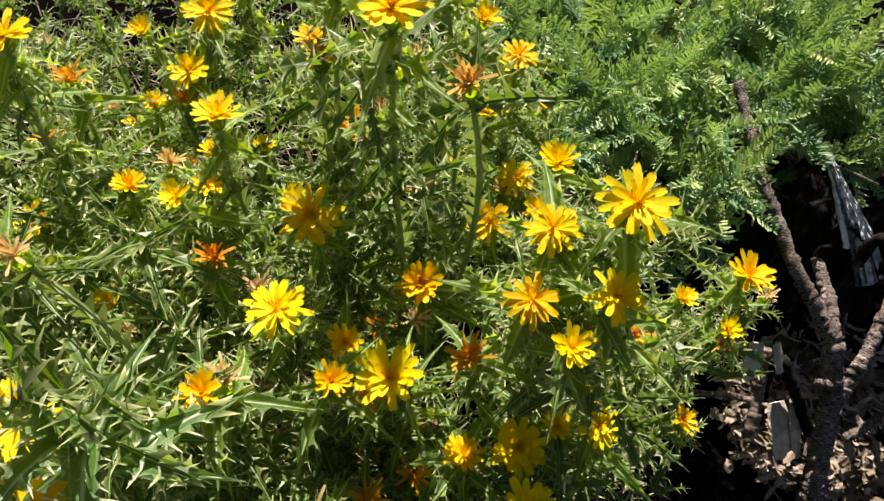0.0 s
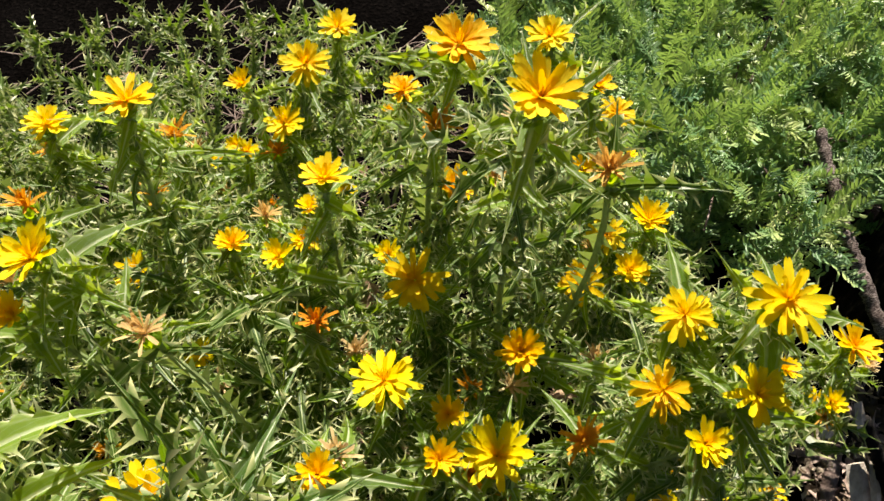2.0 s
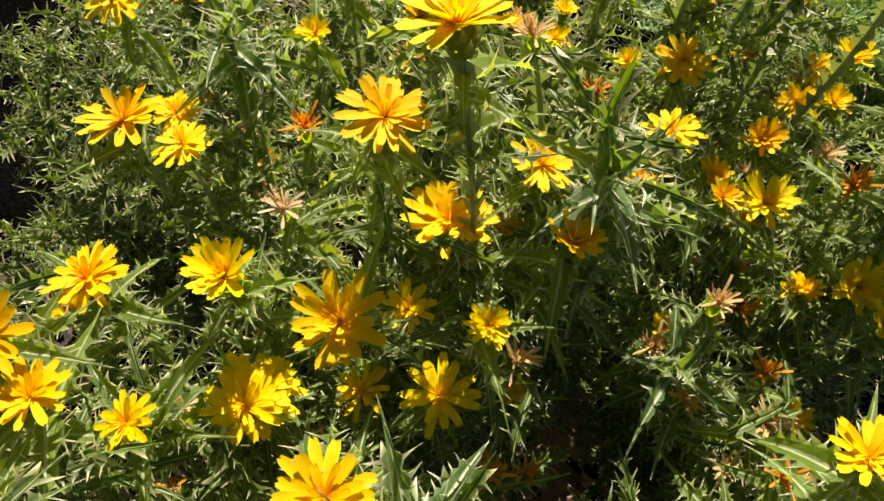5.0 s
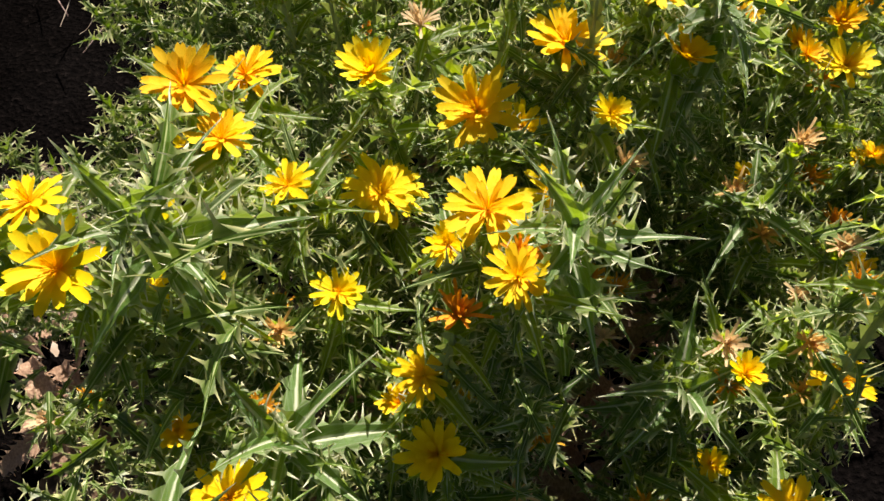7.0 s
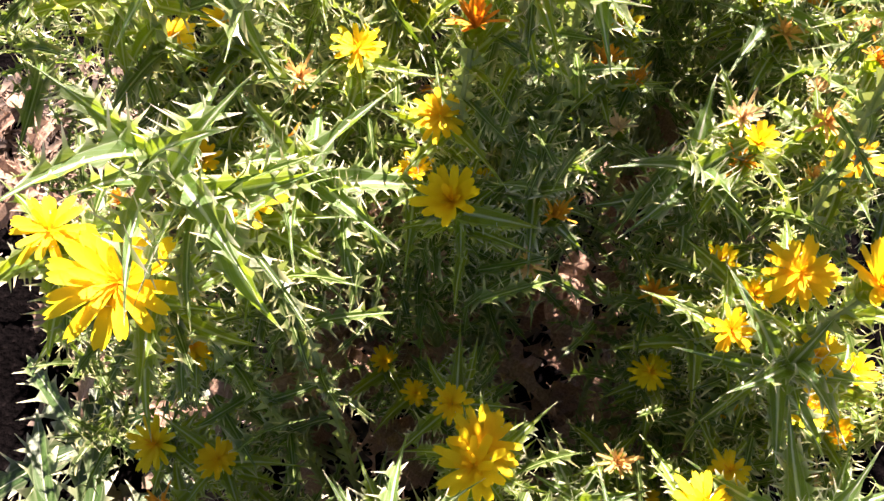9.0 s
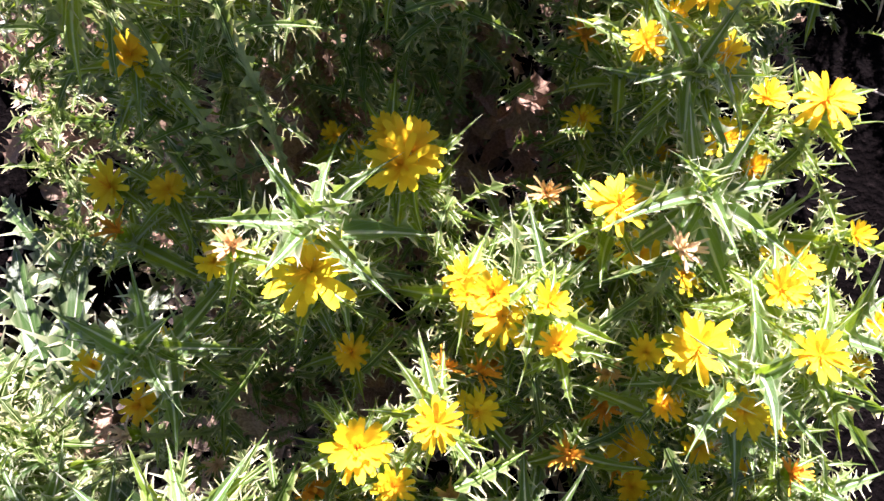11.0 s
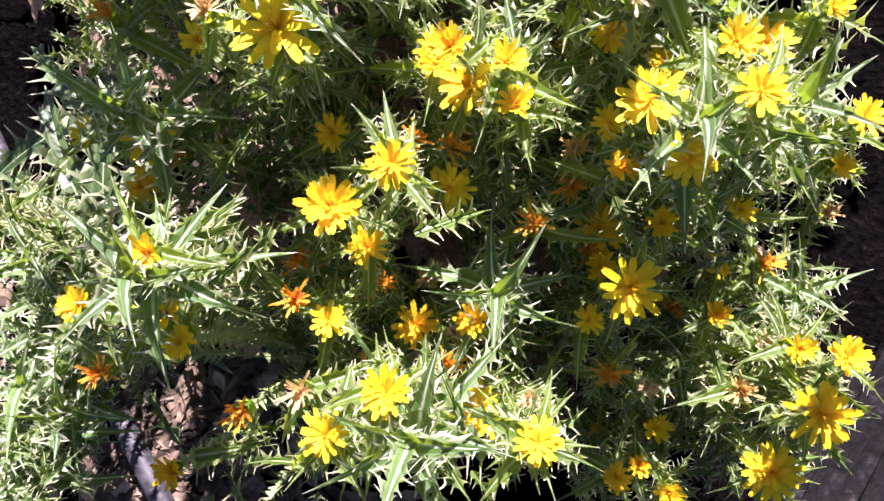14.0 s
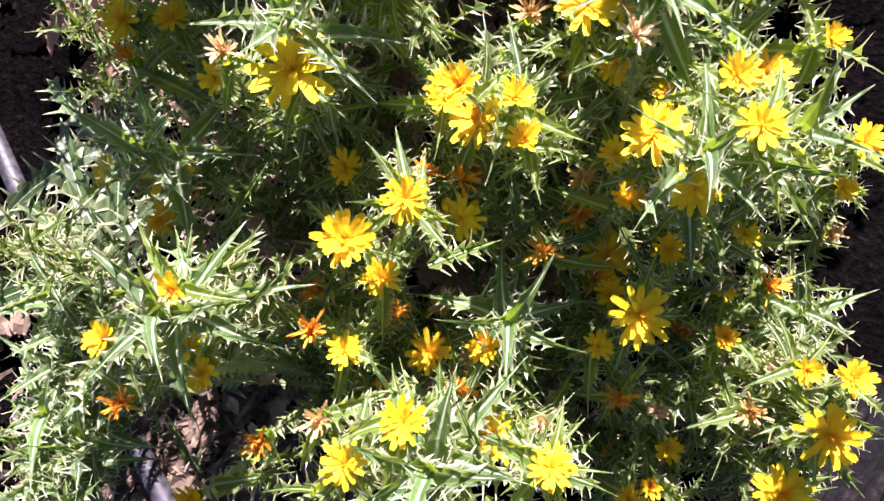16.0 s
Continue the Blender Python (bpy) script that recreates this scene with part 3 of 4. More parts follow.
    # the mass of small lower leaves
    for k in range(int(14 + (3 if root.y < -0.22 else 8 if root.y < 0.12 else 6 if root.x > 0.05 else 10) * len(heads))):
        kind, x, y, z = r.choice(heads)
        f = 1.0 - (0.46 if root.y > 0.1 else 0.30) * r.random() ** 1.4
        p = Vector(((x - root.x) * f + r.gauss(0, 0.022), (y - root.y) * f + r.gauss(0, 0.022), z * f + r.uniform(-0.05, -0.01)))
        a = r.uniform(0, 6.28)
        d = Vector((math.cos(a), math.sin(a), r.uniform(-0.4, 1.0)))
        m = aim(p, d, UP + Vector((r.uniform(-0.5, 0.5), r.uniform(-0.5, 0.5), 0)), r.uniform(0.034, 0.070), r.uniform(-0.6, 0.6))
        mass_leaf(m)
    tagged(put("foliage", mesh_of("foliage", pieces, quads, LEAF_MASS, maps), plant), kind="stuff")
    return plant


SMALL = [leaf_shape(500 + i, pairs=5, width=0.042, spine=0.215, fold=0.3, curl=0.28, wave=0.15, tip=0.22) for i in range(10)]

# ---- ground ----


def ground_height(x, y):
    near = max(0.0, 1.0 - math.hypot(x, y) / 6.0)
    return near * (0.022 * noise.noise(Vector((x * 4, y * 4, 0))) + 0.012 * noise.noise(Vector((x * 13, y * 13, 3)))) - 0.012


def build_ground():
    steps = sorted({round(s, 3) for s in np.concatenate([np.linspace(-2, 2, 91), np.sign(np.linspace(-1, 1, 24)) * (2 + 898 * np.abs(np.linspace(-1, 1, 24)) ** 4)])})
    n = len(steps)
    verts = [(x, y, ground_height(x, y)) for y in steps for x in steps]
    faces = [(j * n + i, j * n + i + 1, (j + 1) * n + i + 1, (j + 1) * n + i) for j in range(n - 1) for i in range(n - 1)]
    tagged(put("ground", mesh_of("ground", verts, faces, SOIL, smooth=True)), "dry soil under leaf litter, shade put into its near-black colour", "ground", kind="structure")


build_ground()


def chip_shape(r, long, wide):
    """A curled dead leaf or bark flake of five by three points."""
    bend, roll = r.uniform(-0.5, 0.8), r.uniform(-0.6, 0.9)
    verts, faces = [], []
    for i in range(5):
        s = i / 4
        w = wide * (0.25 + math.sin(math.pi * (0.1 + 0.85 * s)) ** 0.6) * r.uniform(0.45, 1.35)
        for k in (-1, 0, 1):
            verts.append(Vector((k * w * 0.5 + r.uniform(-0.2, 0.2) * wide, (s - 0.5) * long * r.uniform(0.9, 1.1), bend * long * (s - 0.5) ** 2 + roll * w * 0.5 * k * k)))
    for i in range(4):
        for k in range(2):
            a = i * 3 + k
            faces.append((a, a + 1, a + 4, a + 3))
    return verts, faces


def litter(name, mat, count, spots, long, wide, label, kind_name, high=0.03, seed=5):
    r = random.Random(seed)
    verts, faces = [], []
    for k in range(count):
        cx, cy, rad = r.choice(spots)
        a, q = r.uniform(0, 6.28), rad * math.sqrt(r.random())
        x, y = cx + q * math.cos(a), cy + q * math.sin(a)
        v, f = chip_shape(r, r.uniform(*long), r.uniform(*wide))
        m = aim((x, y, ground_height(x, y) + r.uniform(0.004, high)), Vector((math.cos(a * 7), math.sin(a * 7), r.uniform(-0.3, 0.3))), UP + Vector((r.uniform(-0.5, 0.5), r.uniform(-0.5, 0.5), 0)))
        n = len(verts)
        verts += [m @ p for p in v]
        faces += [tuple(n + i for i in q4) for q4 in f]
    tagged(put(name, mesh_of(name, verts, faces, mat)), label, kind_name, kind="stuff")


litter("leaf_litter", LITTER, 4600, [(-0.55, -0.3, 0.5), (-0.65, -0.6, 0.4), (-0.55, 0.15, 0.35), (-1.22, 0.36, 0.20), (-1.2, 0.38, 0.2), (-0.86, 0.05, 0.18), (0.72, 0.4, 0.16), (-0.60, -0.64, 0.16), (-0.66, -0.80, 0.14), (-0.6, -0.65, 0.25)], (0.008, 0.060), (0.003, 0.020), "brown dry leaf litter on the soil", "litter")
litter("pale_flakes", STRAW, 500, [(-0.6, 0.1, 0.3), (-1.2, 0.25, 0.25), (-0.6, -0.6, 0.3), (0.65, 0.40, 0.12), (-0.2, -0.1, 0.5)], (0.008, 0.035), (0.003, 0.012), "pale bark flakes and straw bits on the litter", "flakes", 0.035, 9)
litter("bark_chips", CHIPS, 420, [(0.65, 0.38, 0.10), (0.70, 0.40, 0.15), (0.78, 0.46, 0.14)], (0.012, 0.050), (0.003, 0.011), "pinkish brown bark chips heaped round the dead branch", "bark chips", 0.035, 17)
litter("bark_curls", CHIPS, 60, [(0.62, 0.40, 0.12), (0.70, 0.42, 0.16), (0.66, 0.33, 0.10), (0.80, 0.44, 0.12)], (0.025, 0.06), (0.005, 0.012), "curled pinkish brown bark strips heaped round the dead branch", "bark strips", 0.05, 23)
litter("dry_twigs", STRAW, 110, [(-1.0, 1.3, 1.0), (0.0, 1.5, 0.7), (0.3, 0.8, 0.8), (-0.9, 0.6, 0.5)], (0.04, 0.16), (0.0012, 0.0035), "pale dry twigs and grass blades strewn on the soil", "twigs", 0.09, 13)


def twig_heap():
    r = random.Random(77)
    verts, faces = [], []
    for k in range(260):
        x, y = r.choice(((-0.9, 1.25), (0.0, 1.35), (-0.4, 1.1), (1.2, 1.05)))
        p = Vector((x + r.gauss(0, 0.3), y + r.gauss(0, 0.2), r.uniform(0.01, 0.14)))
        a = r.uniform(0, 6.28)
        d = Vector((math.cos(a), math.sin(a), r.uniform(-0.15, 0.35))) * r.uniform(0.06, 0.22)
        v, f = tube([p, p + d * 0.5 + Vector((0, 0, r.uniform(-0.01, 0.01))), p + d], [0.002, 0.0016, 0.001], 4, 0.1, k)
        n = len(verts)
        verts += v
        faces += [tuple(n + i for i in q) for q in f]
    tagged(put("brushwood", mesh_of("brushwood", verts, faces, BARK)), "thin dry brown brushwood lying on the ground", "brushwood", kind="stuff")


twig_heap()


# ---- dead branch, stump, sticks ----
def wobbly(points, r0, r1, sides, seed, steps=16, rough=0.09, jitter=0.0012):
    """A crooked limb: straight runs between the points, ringed and knotted."""
    r = random.Random(seed)
    pts, pts_in = [], [Vector(p) for p in points]
    for i in range(len(pts_in) - 1):
        for k in range(steps):
            pts.append(pts_in[i].lerp(pts_in[i + 1], k / steps) + Vector((r.uniform(-1, 1), r.uniform(-1, 1), r.uniform(-1, 1))) * jitter)
    pts.append(pts_in[-1])
    n = len(pts)
    radii = [(r0 + (r1 - r0) * i / (n - 1)) * (1 + r.choice((-0.05, 0.0, 0.03, 0.13))) for i in range(n)]
    return tube(pts, radii, sides, rough, seed)


def round_map(verts, sides):
    """A map in centimetres: round the limb and along it."""
    out, gone = [], 0.0
    for i in range(len(verts) // sides):
        if i:
            gone += (verts[i * sides] - verts[(i - 1) * sides]).length * 100
        out += [(abs(k / sides - 0.5) * 6, gone) for k in range(sides)]
    return out


branch = empty("dead_branch", (0.64, 0.32, 0.03))
tagged(branch, "forked dead branch with cracked grey-brown ringed bark", "branch")
for bit, pts, r0, r1, seed in (
    ("trunk", ((0.630, 0.255, 0.02), (0.665, 0.365, 0.12), (0.672, 0.45, 0.205)), 0.020, 0.016, 1),
    ("limb", ((0.672, 0.45, 0.205), (0.622, 0.555, 0.271), (0.591, 0.704, 0.340), (0.586, 0.845, 0.400)), 0.0135, 0.0085, 2),
    ("limb", ((0.672, 0.45, 0.205), (0.690, 0.52, 0.212), (0.703, 0.60, 0.215)), 0.0135, 0.010, 3),
    ("limb", ((0.668, 0.37, 0.12), (0.715, 0.42, 0.18), (0.775, 0.50, 0.235), (0.84, 0.57, 0.27)), 0.012, 0.010, 4),
    ("limb", ((0.705, 0.34, 0.07), (0.77, 0.36, 0.11), (0.86, 0.40, 0.13)), 0.008, 0.007, 5),
    ("knot", ((0.664, 0.40, 0.16), (0.648, 0.395, 0.175), (0.632, 0.40, 0.18)), 0.009, 0.005, 6),
):
    verts, faces = wobbly(pts, r0 * 0.92, r1 * 0.92, 12, seed, 26, 0.10, 0.0016)
    put(bit, mesh_of(bit, [v - Vector((0.64, 0.32, 0.03)) for v in verts], faces, RINGED, round_map(verts, 12), smooth=True), branch)


def stick(points, r0, r1, seed, mat, label, group="sticks beside the stump"):
    verts, faces = wobbly(points, r0, r1, 8, seed)
    tagged(put("stick", mesh_of("stick", verts, faces, mat, smooth=True)), label, "stick", group)


stick(((0.574, 0.366, 0.015), (0.59, 0.43, 0.07), (0.606, 0.49, 0.125)), 0.012, 0.010, 11, BARK, "short dark stick leaning among bark chips")
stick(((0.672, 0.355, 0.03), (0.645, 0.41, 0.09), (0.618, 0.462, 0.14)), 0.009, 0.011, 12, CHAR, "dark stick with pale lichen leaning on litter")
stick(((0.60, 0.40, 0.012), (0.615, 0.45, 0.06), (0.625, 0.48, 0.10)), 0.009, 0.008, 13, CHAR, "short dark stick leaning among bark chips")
stick(((0.50, 0.47, 0.012), (0.56, 0.44, 0.05), (0.60, 0.41, 0.07)), 0.006, 0.005, 14, BARK, "thin brown stick lying on bark chips")


def splinter(place, along, long, wide, mat, label, seed):
    r = random.Random(seed)
    verts, faces = [], []
    for i in range(6):
        s = i / 5
        w = wide * (0.55 + 0.5 * math.sin(math.pi * (0.15 + 0.7 * s))) * r.uniform(0.85, 1.1)
        for x, z in ((-0.5, 0), (0.0, 0.10), (0.5, 0), (0.0, -0.12)):
            verts.append(Vector((x * w, (s - 0.5) * long, z * w + 0.02 * long * math.sin(3 * s))))
    for i in range(5):
        for k in range(4):
            a, b = i * 4 + k, i * 4 + (k + 1) % 4
            faces.append((a, b, b + 4, a + 4))
    faces += [(3, 2, 1, 0), (20, 21, 22, 23)]
    tagged(put("bark_piece", mesh_of("bark_piece", verts, faces, mat), m=aim(place, along, (0.2, -0.7, 0.7))), label, "bark", "bark pieces by the dead branch")


splinter((0.566, 0.462, 0.142), (0.15, 0.5, 0.6), 0.065, 0.036, WOOD, "pale bare wood splinter standing beside sticks", 1)
splinter((0.616, 0.372, 0.05), (-0.05, 0.7, 0.45), 0.095, 0.042, WOOD, "pale split wood shard on the litter", 2)
splinter((0.641, 0.372, 0.05), (0.05, 0.75, 0.45), 0.10, 0.020, WOOD, "narrow pale wood shard on the litter", 3)
splinter((0.606, 0.458, 0.15), (-0.15, 0.5, 0.6), 0.055, 0.020, WOOD, "narrow pale wood shard leaning on a stick", 6)
splinter((0.665, 0.35, 0.035), (0.3, 0.5, 0.1), 0.05, 0.024, BARK, "curled brown bark piece on the litter", 4)
splinter((0.60, 0.34, 0.02), (0.7, 0.2, 0.1), 0.05, 0.022, BARK, "curled brown bark piece on the litter", 5)
splinter((0.715, 0.405, 0.06), (0.2, 0.7, 0.4), 0.06, 0.03, BARK, "curled brown bark piece on the litter", 6)


def build_stump():
    stump = empty("tree_stump", (0.825, 0.725, 0.0))
    tagged(stump, "dark weathered tree stump with peeling grey bark", "stump")
    r = random.Random(21)
    sides, rows = 44, 16
    verts, faces = [], []
    for j in range(rows):
        h = -0.02 + 0.27 * j / (rows - 1)
        for k in range(sides):
            a = 2 * math.pi * k / sides
            rad = 0.115 + 0.03 * max(0, 0.08 - h) / 0.08
            rad *= 1 + 0.10 * noise.noise(Vector((math.cos(a) * 2, math.sin(a) * 2, h * 2))) + 0.13 * noise.noise(Vector((math.cos(a) * 8, math.sin(a) * 8, h * 2.5)))
            lift = 0.05 * noise.noise(Vector((math.cos(a) * 3, math.sin(a) * 3, 9))) if j == rows - 1 else 0
            verts.append((rad * math.cos(a), rad * math.sin(a), h + lift))
    for j in range(rows - 1):
        for k in range(sides):
            a, b = j * sides + k, j * sides + (k + 1) % sides
            faces.append((a, b, b + sides, a + sides))
    verts.append((0, 0, 0.25))
    faces += [((rows - 1) * sides + k, (rows - 1) * sides + (k + 1) % sides, len(verts) - 1) for k in range(sides)]
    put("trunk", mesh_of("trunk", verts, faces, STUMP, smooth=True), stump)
    for k, (a, h, long) in enumerate(((-1.95, 0.19, 0.20), (-1.62, 0.22, 0.14), (-2.35, 0.14, 0.18), (-1.2, 0.16, 0.16))):
        pts = [Vector((math.cos(a) * q, math.sin(a) * q, h + long * (s - 0.5))) for s, q in ((0, 0.155), (0.35, 0.142), (0.7, 0.140), (1, 0.150))]
        v, f = wobbly(pts, 0.016, 0.008, 6, 30 + k, 4, 0.3, 0.004)
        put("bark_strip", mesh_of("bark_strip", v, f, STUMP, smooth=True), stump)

    line = [Vector(p) - Vector((0.825, 0.725, 0.0)) for p in ((0.728, 0.735, 0.325), (0.742, 0.70, 0.30), (0.757, 0.655, 0.268), (0.776, 0.615, 0.232), (0.792, 0.565, 0.185))]
    for k in range(19):
        off = (k - 9) / 9
        first, last = r.choice((0, 0, 1)), r.choice((4, 4, 5))
        pts = []
        for i in range(first, last):
            wide = 0.005 + 0.030 * (i / 4) ** 1.4
            pts.append(line[i] + Vector((off * wide, off * wide * 0.2 - 0.004 * (1 - off * off), r.uniform(-0.004, 0.004))))
        v, f = wobbly(pts, 0.0016 + 0.001 * r.random(), 0.0026 + 0.0025 * r.random(), 6, 61 + k, 7, 0.18, 0.0009)
        put("bare_wood", mesh_of("bare_wood", v, f, SILVER), stump, None, "bare silver-grey wood fibre")


build_stump()


# ---- black pipe, dark wood ----
def build_pipe():
    r = random.Random(3)
    pts = [Vector((-0.60, -0.885, 0.022)), Vector((-0.69, -0.777, 0.026)), Vector((-0.799, -0.649, 0.028)), Vector((-0.92, -0.50, 0.028)), Vector((-1.042, -0.344, 0.026)), Vector((-1.22, -0.12, 0.022)), Vector((-1.5, 0.2, 0.02))]
    line = []
    for i in range(len(pts) - 1):
        line += [pts[i].lerp(pts[i + 1], k / 5) for k in range(5)]
    line.append(pts[-1])
    verts, faces = tube(line, [0.0165] * len(line), 20, 0.0, 1)
    pipe = put("irrigation_pipe", mesh_of("irrigation_pipe", verts, faces, PIPE, smooth=True))
    tagged(pipe, "black plastic irrigation pipe lying on leaf litter", "pipe")


build_pipe()


def plank(place, along, long, wide, thick, seed, label):
    r = random.Random(seed)
    bm = bmesh.new()
    bmesh.ops.create_cube(bm, size=1.0)
    bmesh.ops.subdivide_edges(bm, edges=bm.edges[:], cuts=5, use_grid_fill=True)
    for v in bm.verts:
        v.co = Vector((v.co.x * wide, v.co.y * long, v.co.z * thick))
        v.co += Vector((noise.noise(v.co * 40 + Vector((seed, 0, 0))), 0, noise.noise(v.co * 40 + Vector((0, seed, 0))))) * 0.005
    mesh = bpy.data.meshes.new("dark_plank")
    bm.to_mesh(mesh)
    bm.free()
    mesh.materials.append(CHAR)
    tagged(put("dark_plank", mesh, m=aim(place, along, UP)), label, "plank", "dark planks by the clump")


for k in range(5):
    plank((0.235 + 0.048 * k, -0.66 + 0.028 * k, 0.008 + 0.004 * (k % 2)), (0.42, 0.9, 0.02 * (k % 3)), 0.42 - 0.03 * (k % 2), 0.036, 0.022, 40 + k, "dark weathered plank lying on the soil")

# ---- large withered leaves on the ground under the clump ----
def withered_leaves():
    r = random.Random(91)
    spots = ((-0.56, -0.04, 0.09), (-0.46, 0.02, 0.09), (-0.35, 0.03, 0.09), (-0.37, 0.12, 0.09), (-0.55, 0.17, 0.10), (-0.60, 0.10, 0.10), (-0.07, 0.45, 0.08), (-0.66, 0.19, 0.10), (-0.40, 0.30, 0.10), (-0.86, -0.14, 0.08), (-0.42, -0.32, 0.10), (-0.30, 0.08, 0.10), (-0.95, 0.05, 0.10), (-1.2, 0.28, 0.12), (-1.08, 0.24, 0.12), (-0.92, 0.26, 0.10), (-0.05, 0.44, 0.10), (-0.27, -0.39, 0.10), (-0.22, -0.02, 0.10), (-0.12, 0.12, 0.10), (-0.15, -0.15, 0.10), (-0.32, -0.18, 0.12))
    for x, y, rad in spots:
        for k in range(8):
            a = r.uniform(0, 6.28)
            q = rad * math.sqrt(r.random())
            place = (x + q * math.cos(a), y + q * math.sin(a), r.uniform(0.03, 0.14))
            b = r.uniform(0, 6.28)
            leaf = put("withered_leaf", r.choice(BROWN_LEAF), None, aim(place, (math.cos(b), math.sin(b), r.uniform(-0.1, 0.3)), UP + Vector((r.uniform(-0.4, 0.4), r.uniform(-0.4, 0.4), 0)), r.uniform(0.08, 0.15), r.uniform(-0.3, 0.3)))
            tagged(leaf, "crisp pinkish brown withered thistle leaf on the litter", "leaf", "withered leaves on the ground")


withered_leaves()

# ---- the clump of thistles ----
CLUMP = []


def grow(base, heads):
    """Notes a plant and its heads (kind, x, y, z); all are built once every head is known."""
    CLUMP.append((base, heads))
    HEADS.extend((Vector(h[1:]), 0.012 if h[0] == "S" else 0.017, 0.11, FACING) for h in heads if h[0] in "XLMPS")


grow((-0.840, -0.715), [("R", -0.623, -0.653, 0.460), ("R", -0.585, -0.674, 0.450), ("R", -0.603, -0.706, 0.460), ("R", -0.603, -0.745, 0.460), ("R", -0.655, -0.707, 0.382), ("N", -0.690, -0.690, 0.340)])
grow((-0.850, -0.590), [("R", -0.632, -0.606, 0.450), ("R", -0.593, -0.627, 0.440), ("R", -0.559, -0.593, 0.460), ("R", -0.623, -0.569, 0.460), ("R", -0.663, -0.535, 0.435), ("N", -0.658, -0.496, 0.399)])
grow((-0.141, -0.584), [("P", -0.235, -0.613, 0.664), ("D", -0.222, -0.581, 0.474), ("R", -0.216, -0.642, 0.685), ("S", -0.201, -0.547, 0.512), ("R", -0.183, -0.529, 0.552), ("L", -0.192, -0.618, 0.500), ("D", -0.148, -0.602, 0.445), ("P", -0.142, -0.632, 0.592), ("S", -0.107, -0.532, 0.483), ("S", -0.097, -0.481, 0.458), ("L", -0.085, -0.515, 0.558), ("D", -0.083, -0.571, 0.461), ("D", -0.069, -0.624, 0.301), ("S", -0.035, -0.647, 0.347), ("D", -0.040, -0.576, 0.400), ("S", -0.063, -0.659, 0.400), ("S", -0.018, -0.610, 0.330)])
grow((-0.340, -0.566), [("D", -0.498, -0.626, 0.520), ("P", -0.465, -0.583, 0.623), ("S", -0.413, -0.692, 0.540), ("S", -0.406, -0.580, 0.614), ("S", -0.398, -0.597, 0.600), ("R", -0.395, -0.567, 0.700), ("S", -0.394, -0.549, 0.672), ("D", -0.364, -0.640, 0.544), ("D", -0.352, -0.514, 0.501), ("D", -0.338, -0.553, 0.549), ("D", -0.316, -0.619, 0.561), ("D", -0.315, -0.517, 0.452), ("L", -0.312, -0.483, 0.584), ("P", -0.311, -0.564, 0.542), ("D", -0.290, -0.590, 0.462), ("P", -0.286, -0.505, 0.554), ("P", -0.279, -0.645, 0.619), ("M", -0.253, -0.551, 0.469), ("D", -0.249, -0.504, 0.453)])
grow((0.053, -0.532), [("S", -0.014, -0.666, 0.389), ("D", -0.013, -0.493, 0.356), ("R", -0.007, -0.539, 0.407), ("S", 0.004, -0.510, 0.450), ("S", 0.020, -0.453, 0.391), ("D", 0.027, -0.572, 0.446), ("D", 0.044, -0.585, 0.350), ("D", 0.047, -0.533, 0.437), ("D", 0.053, -0.452, 0.412), ("L", 0.058, -0.635, 0.440), ("S", 0.063, -0.534, 0.478), ("L", 0.072, -0.586, 0.501), ("S", 0.074, -0.545, 0.539), ("N", 0.075, -0.618, 0.274), ("R", 0.107, -0.463, 0.377), ("N", 0.137, -0.492, 0.309)])
grow((-0.734, -0.507), [("N", -0.843, -0.434, 0.260), ("N", -0.815, -0.476, 0.328), ("N", -0.785, -0.468, 0.299), ("N", -0.783, -0.448, 0.274), ("N", -0.700, -0.557, 0.268), ("N", -0.686, -0.541, 0.281), ("N", -0.670, -0.510, 0.375), ("N", -0.575, -0.506, 0.296)])
grow((-0.225, -0.394), [("L", -0.299, -0.296, 0.651), ("P", -0.255, -0.469, 0.653), ("P", -0.249, -0.353, 0.592), ("S", -0.246, -0.370, 0.599), ("D", -0.238, -0.408, 0.508), ("D", -0.232, -0.415, 0.547), ("M", -0.231, -0.442, 0.528), ("P", -0.227, -0.384, 0.653), ("L", -0.219, -0.382, 0.596), ("R", -0.215, -0.293, 0.545), ("S", -0.190, -0.381, 0.633), ("R", -0.183, -0.358, 0.595), ("D", -0.181, -0.406, 0.419), ("S", -0.180, -0.404, 0.613)])
grow((-0.127, -0.388), [("D", -0.159, -0.467, 0.533), ("S", -0.154, -0.343, 0.502), ("L", -0.144, -0.299, 0.625), ("D", -0.133, -0.426, 0.519), ("M", -0.114, -0.308, 0.557), ("S", -0.110, -0.391, 0.566), ("L", -0.103, -0.446, 0.466), ("S", -0.101, -0.431, 0.580), ("R", -0.099, -0.314, 0.700), ("L", -0.091, -0.400, 0.628), ("R", -0.060, -0.421, 0.669), ("S", -0.057, -0.449, 0.507)])
grow((-0.427, -0.378), [("D", -0.523, -0.493, 0.254), ("D", -0.522, -0.342, 0.586), ("M", -0.509, -0.463, 0.507), ("S", -0.505, -0.449, 0.599), ("P", -0.491, -0.304, 0.590), ("D", -0.476, -0.428, 0.511), ("L", -0.474, -0.432, 0.569), ("X", -0.467, -0.269, 0.835), ("R", -0.465, -0.443, 0.653), ("S", -0.439, -0.361, 0.593), ("R", -0.431, -0.248, 0.927), ("D", -0.404, -0.369, 0.652), ("R", -0.369, -0.363, 0.585), ("S", -0.361, -0.337, 0.582), ("X", -0.347, -0.382, 0.658), ("R", -0.346, -0.359, 0.709), ("P", -0.335, -0.407, 0.536), ("L", -0.295, -0.281, 0.646)])
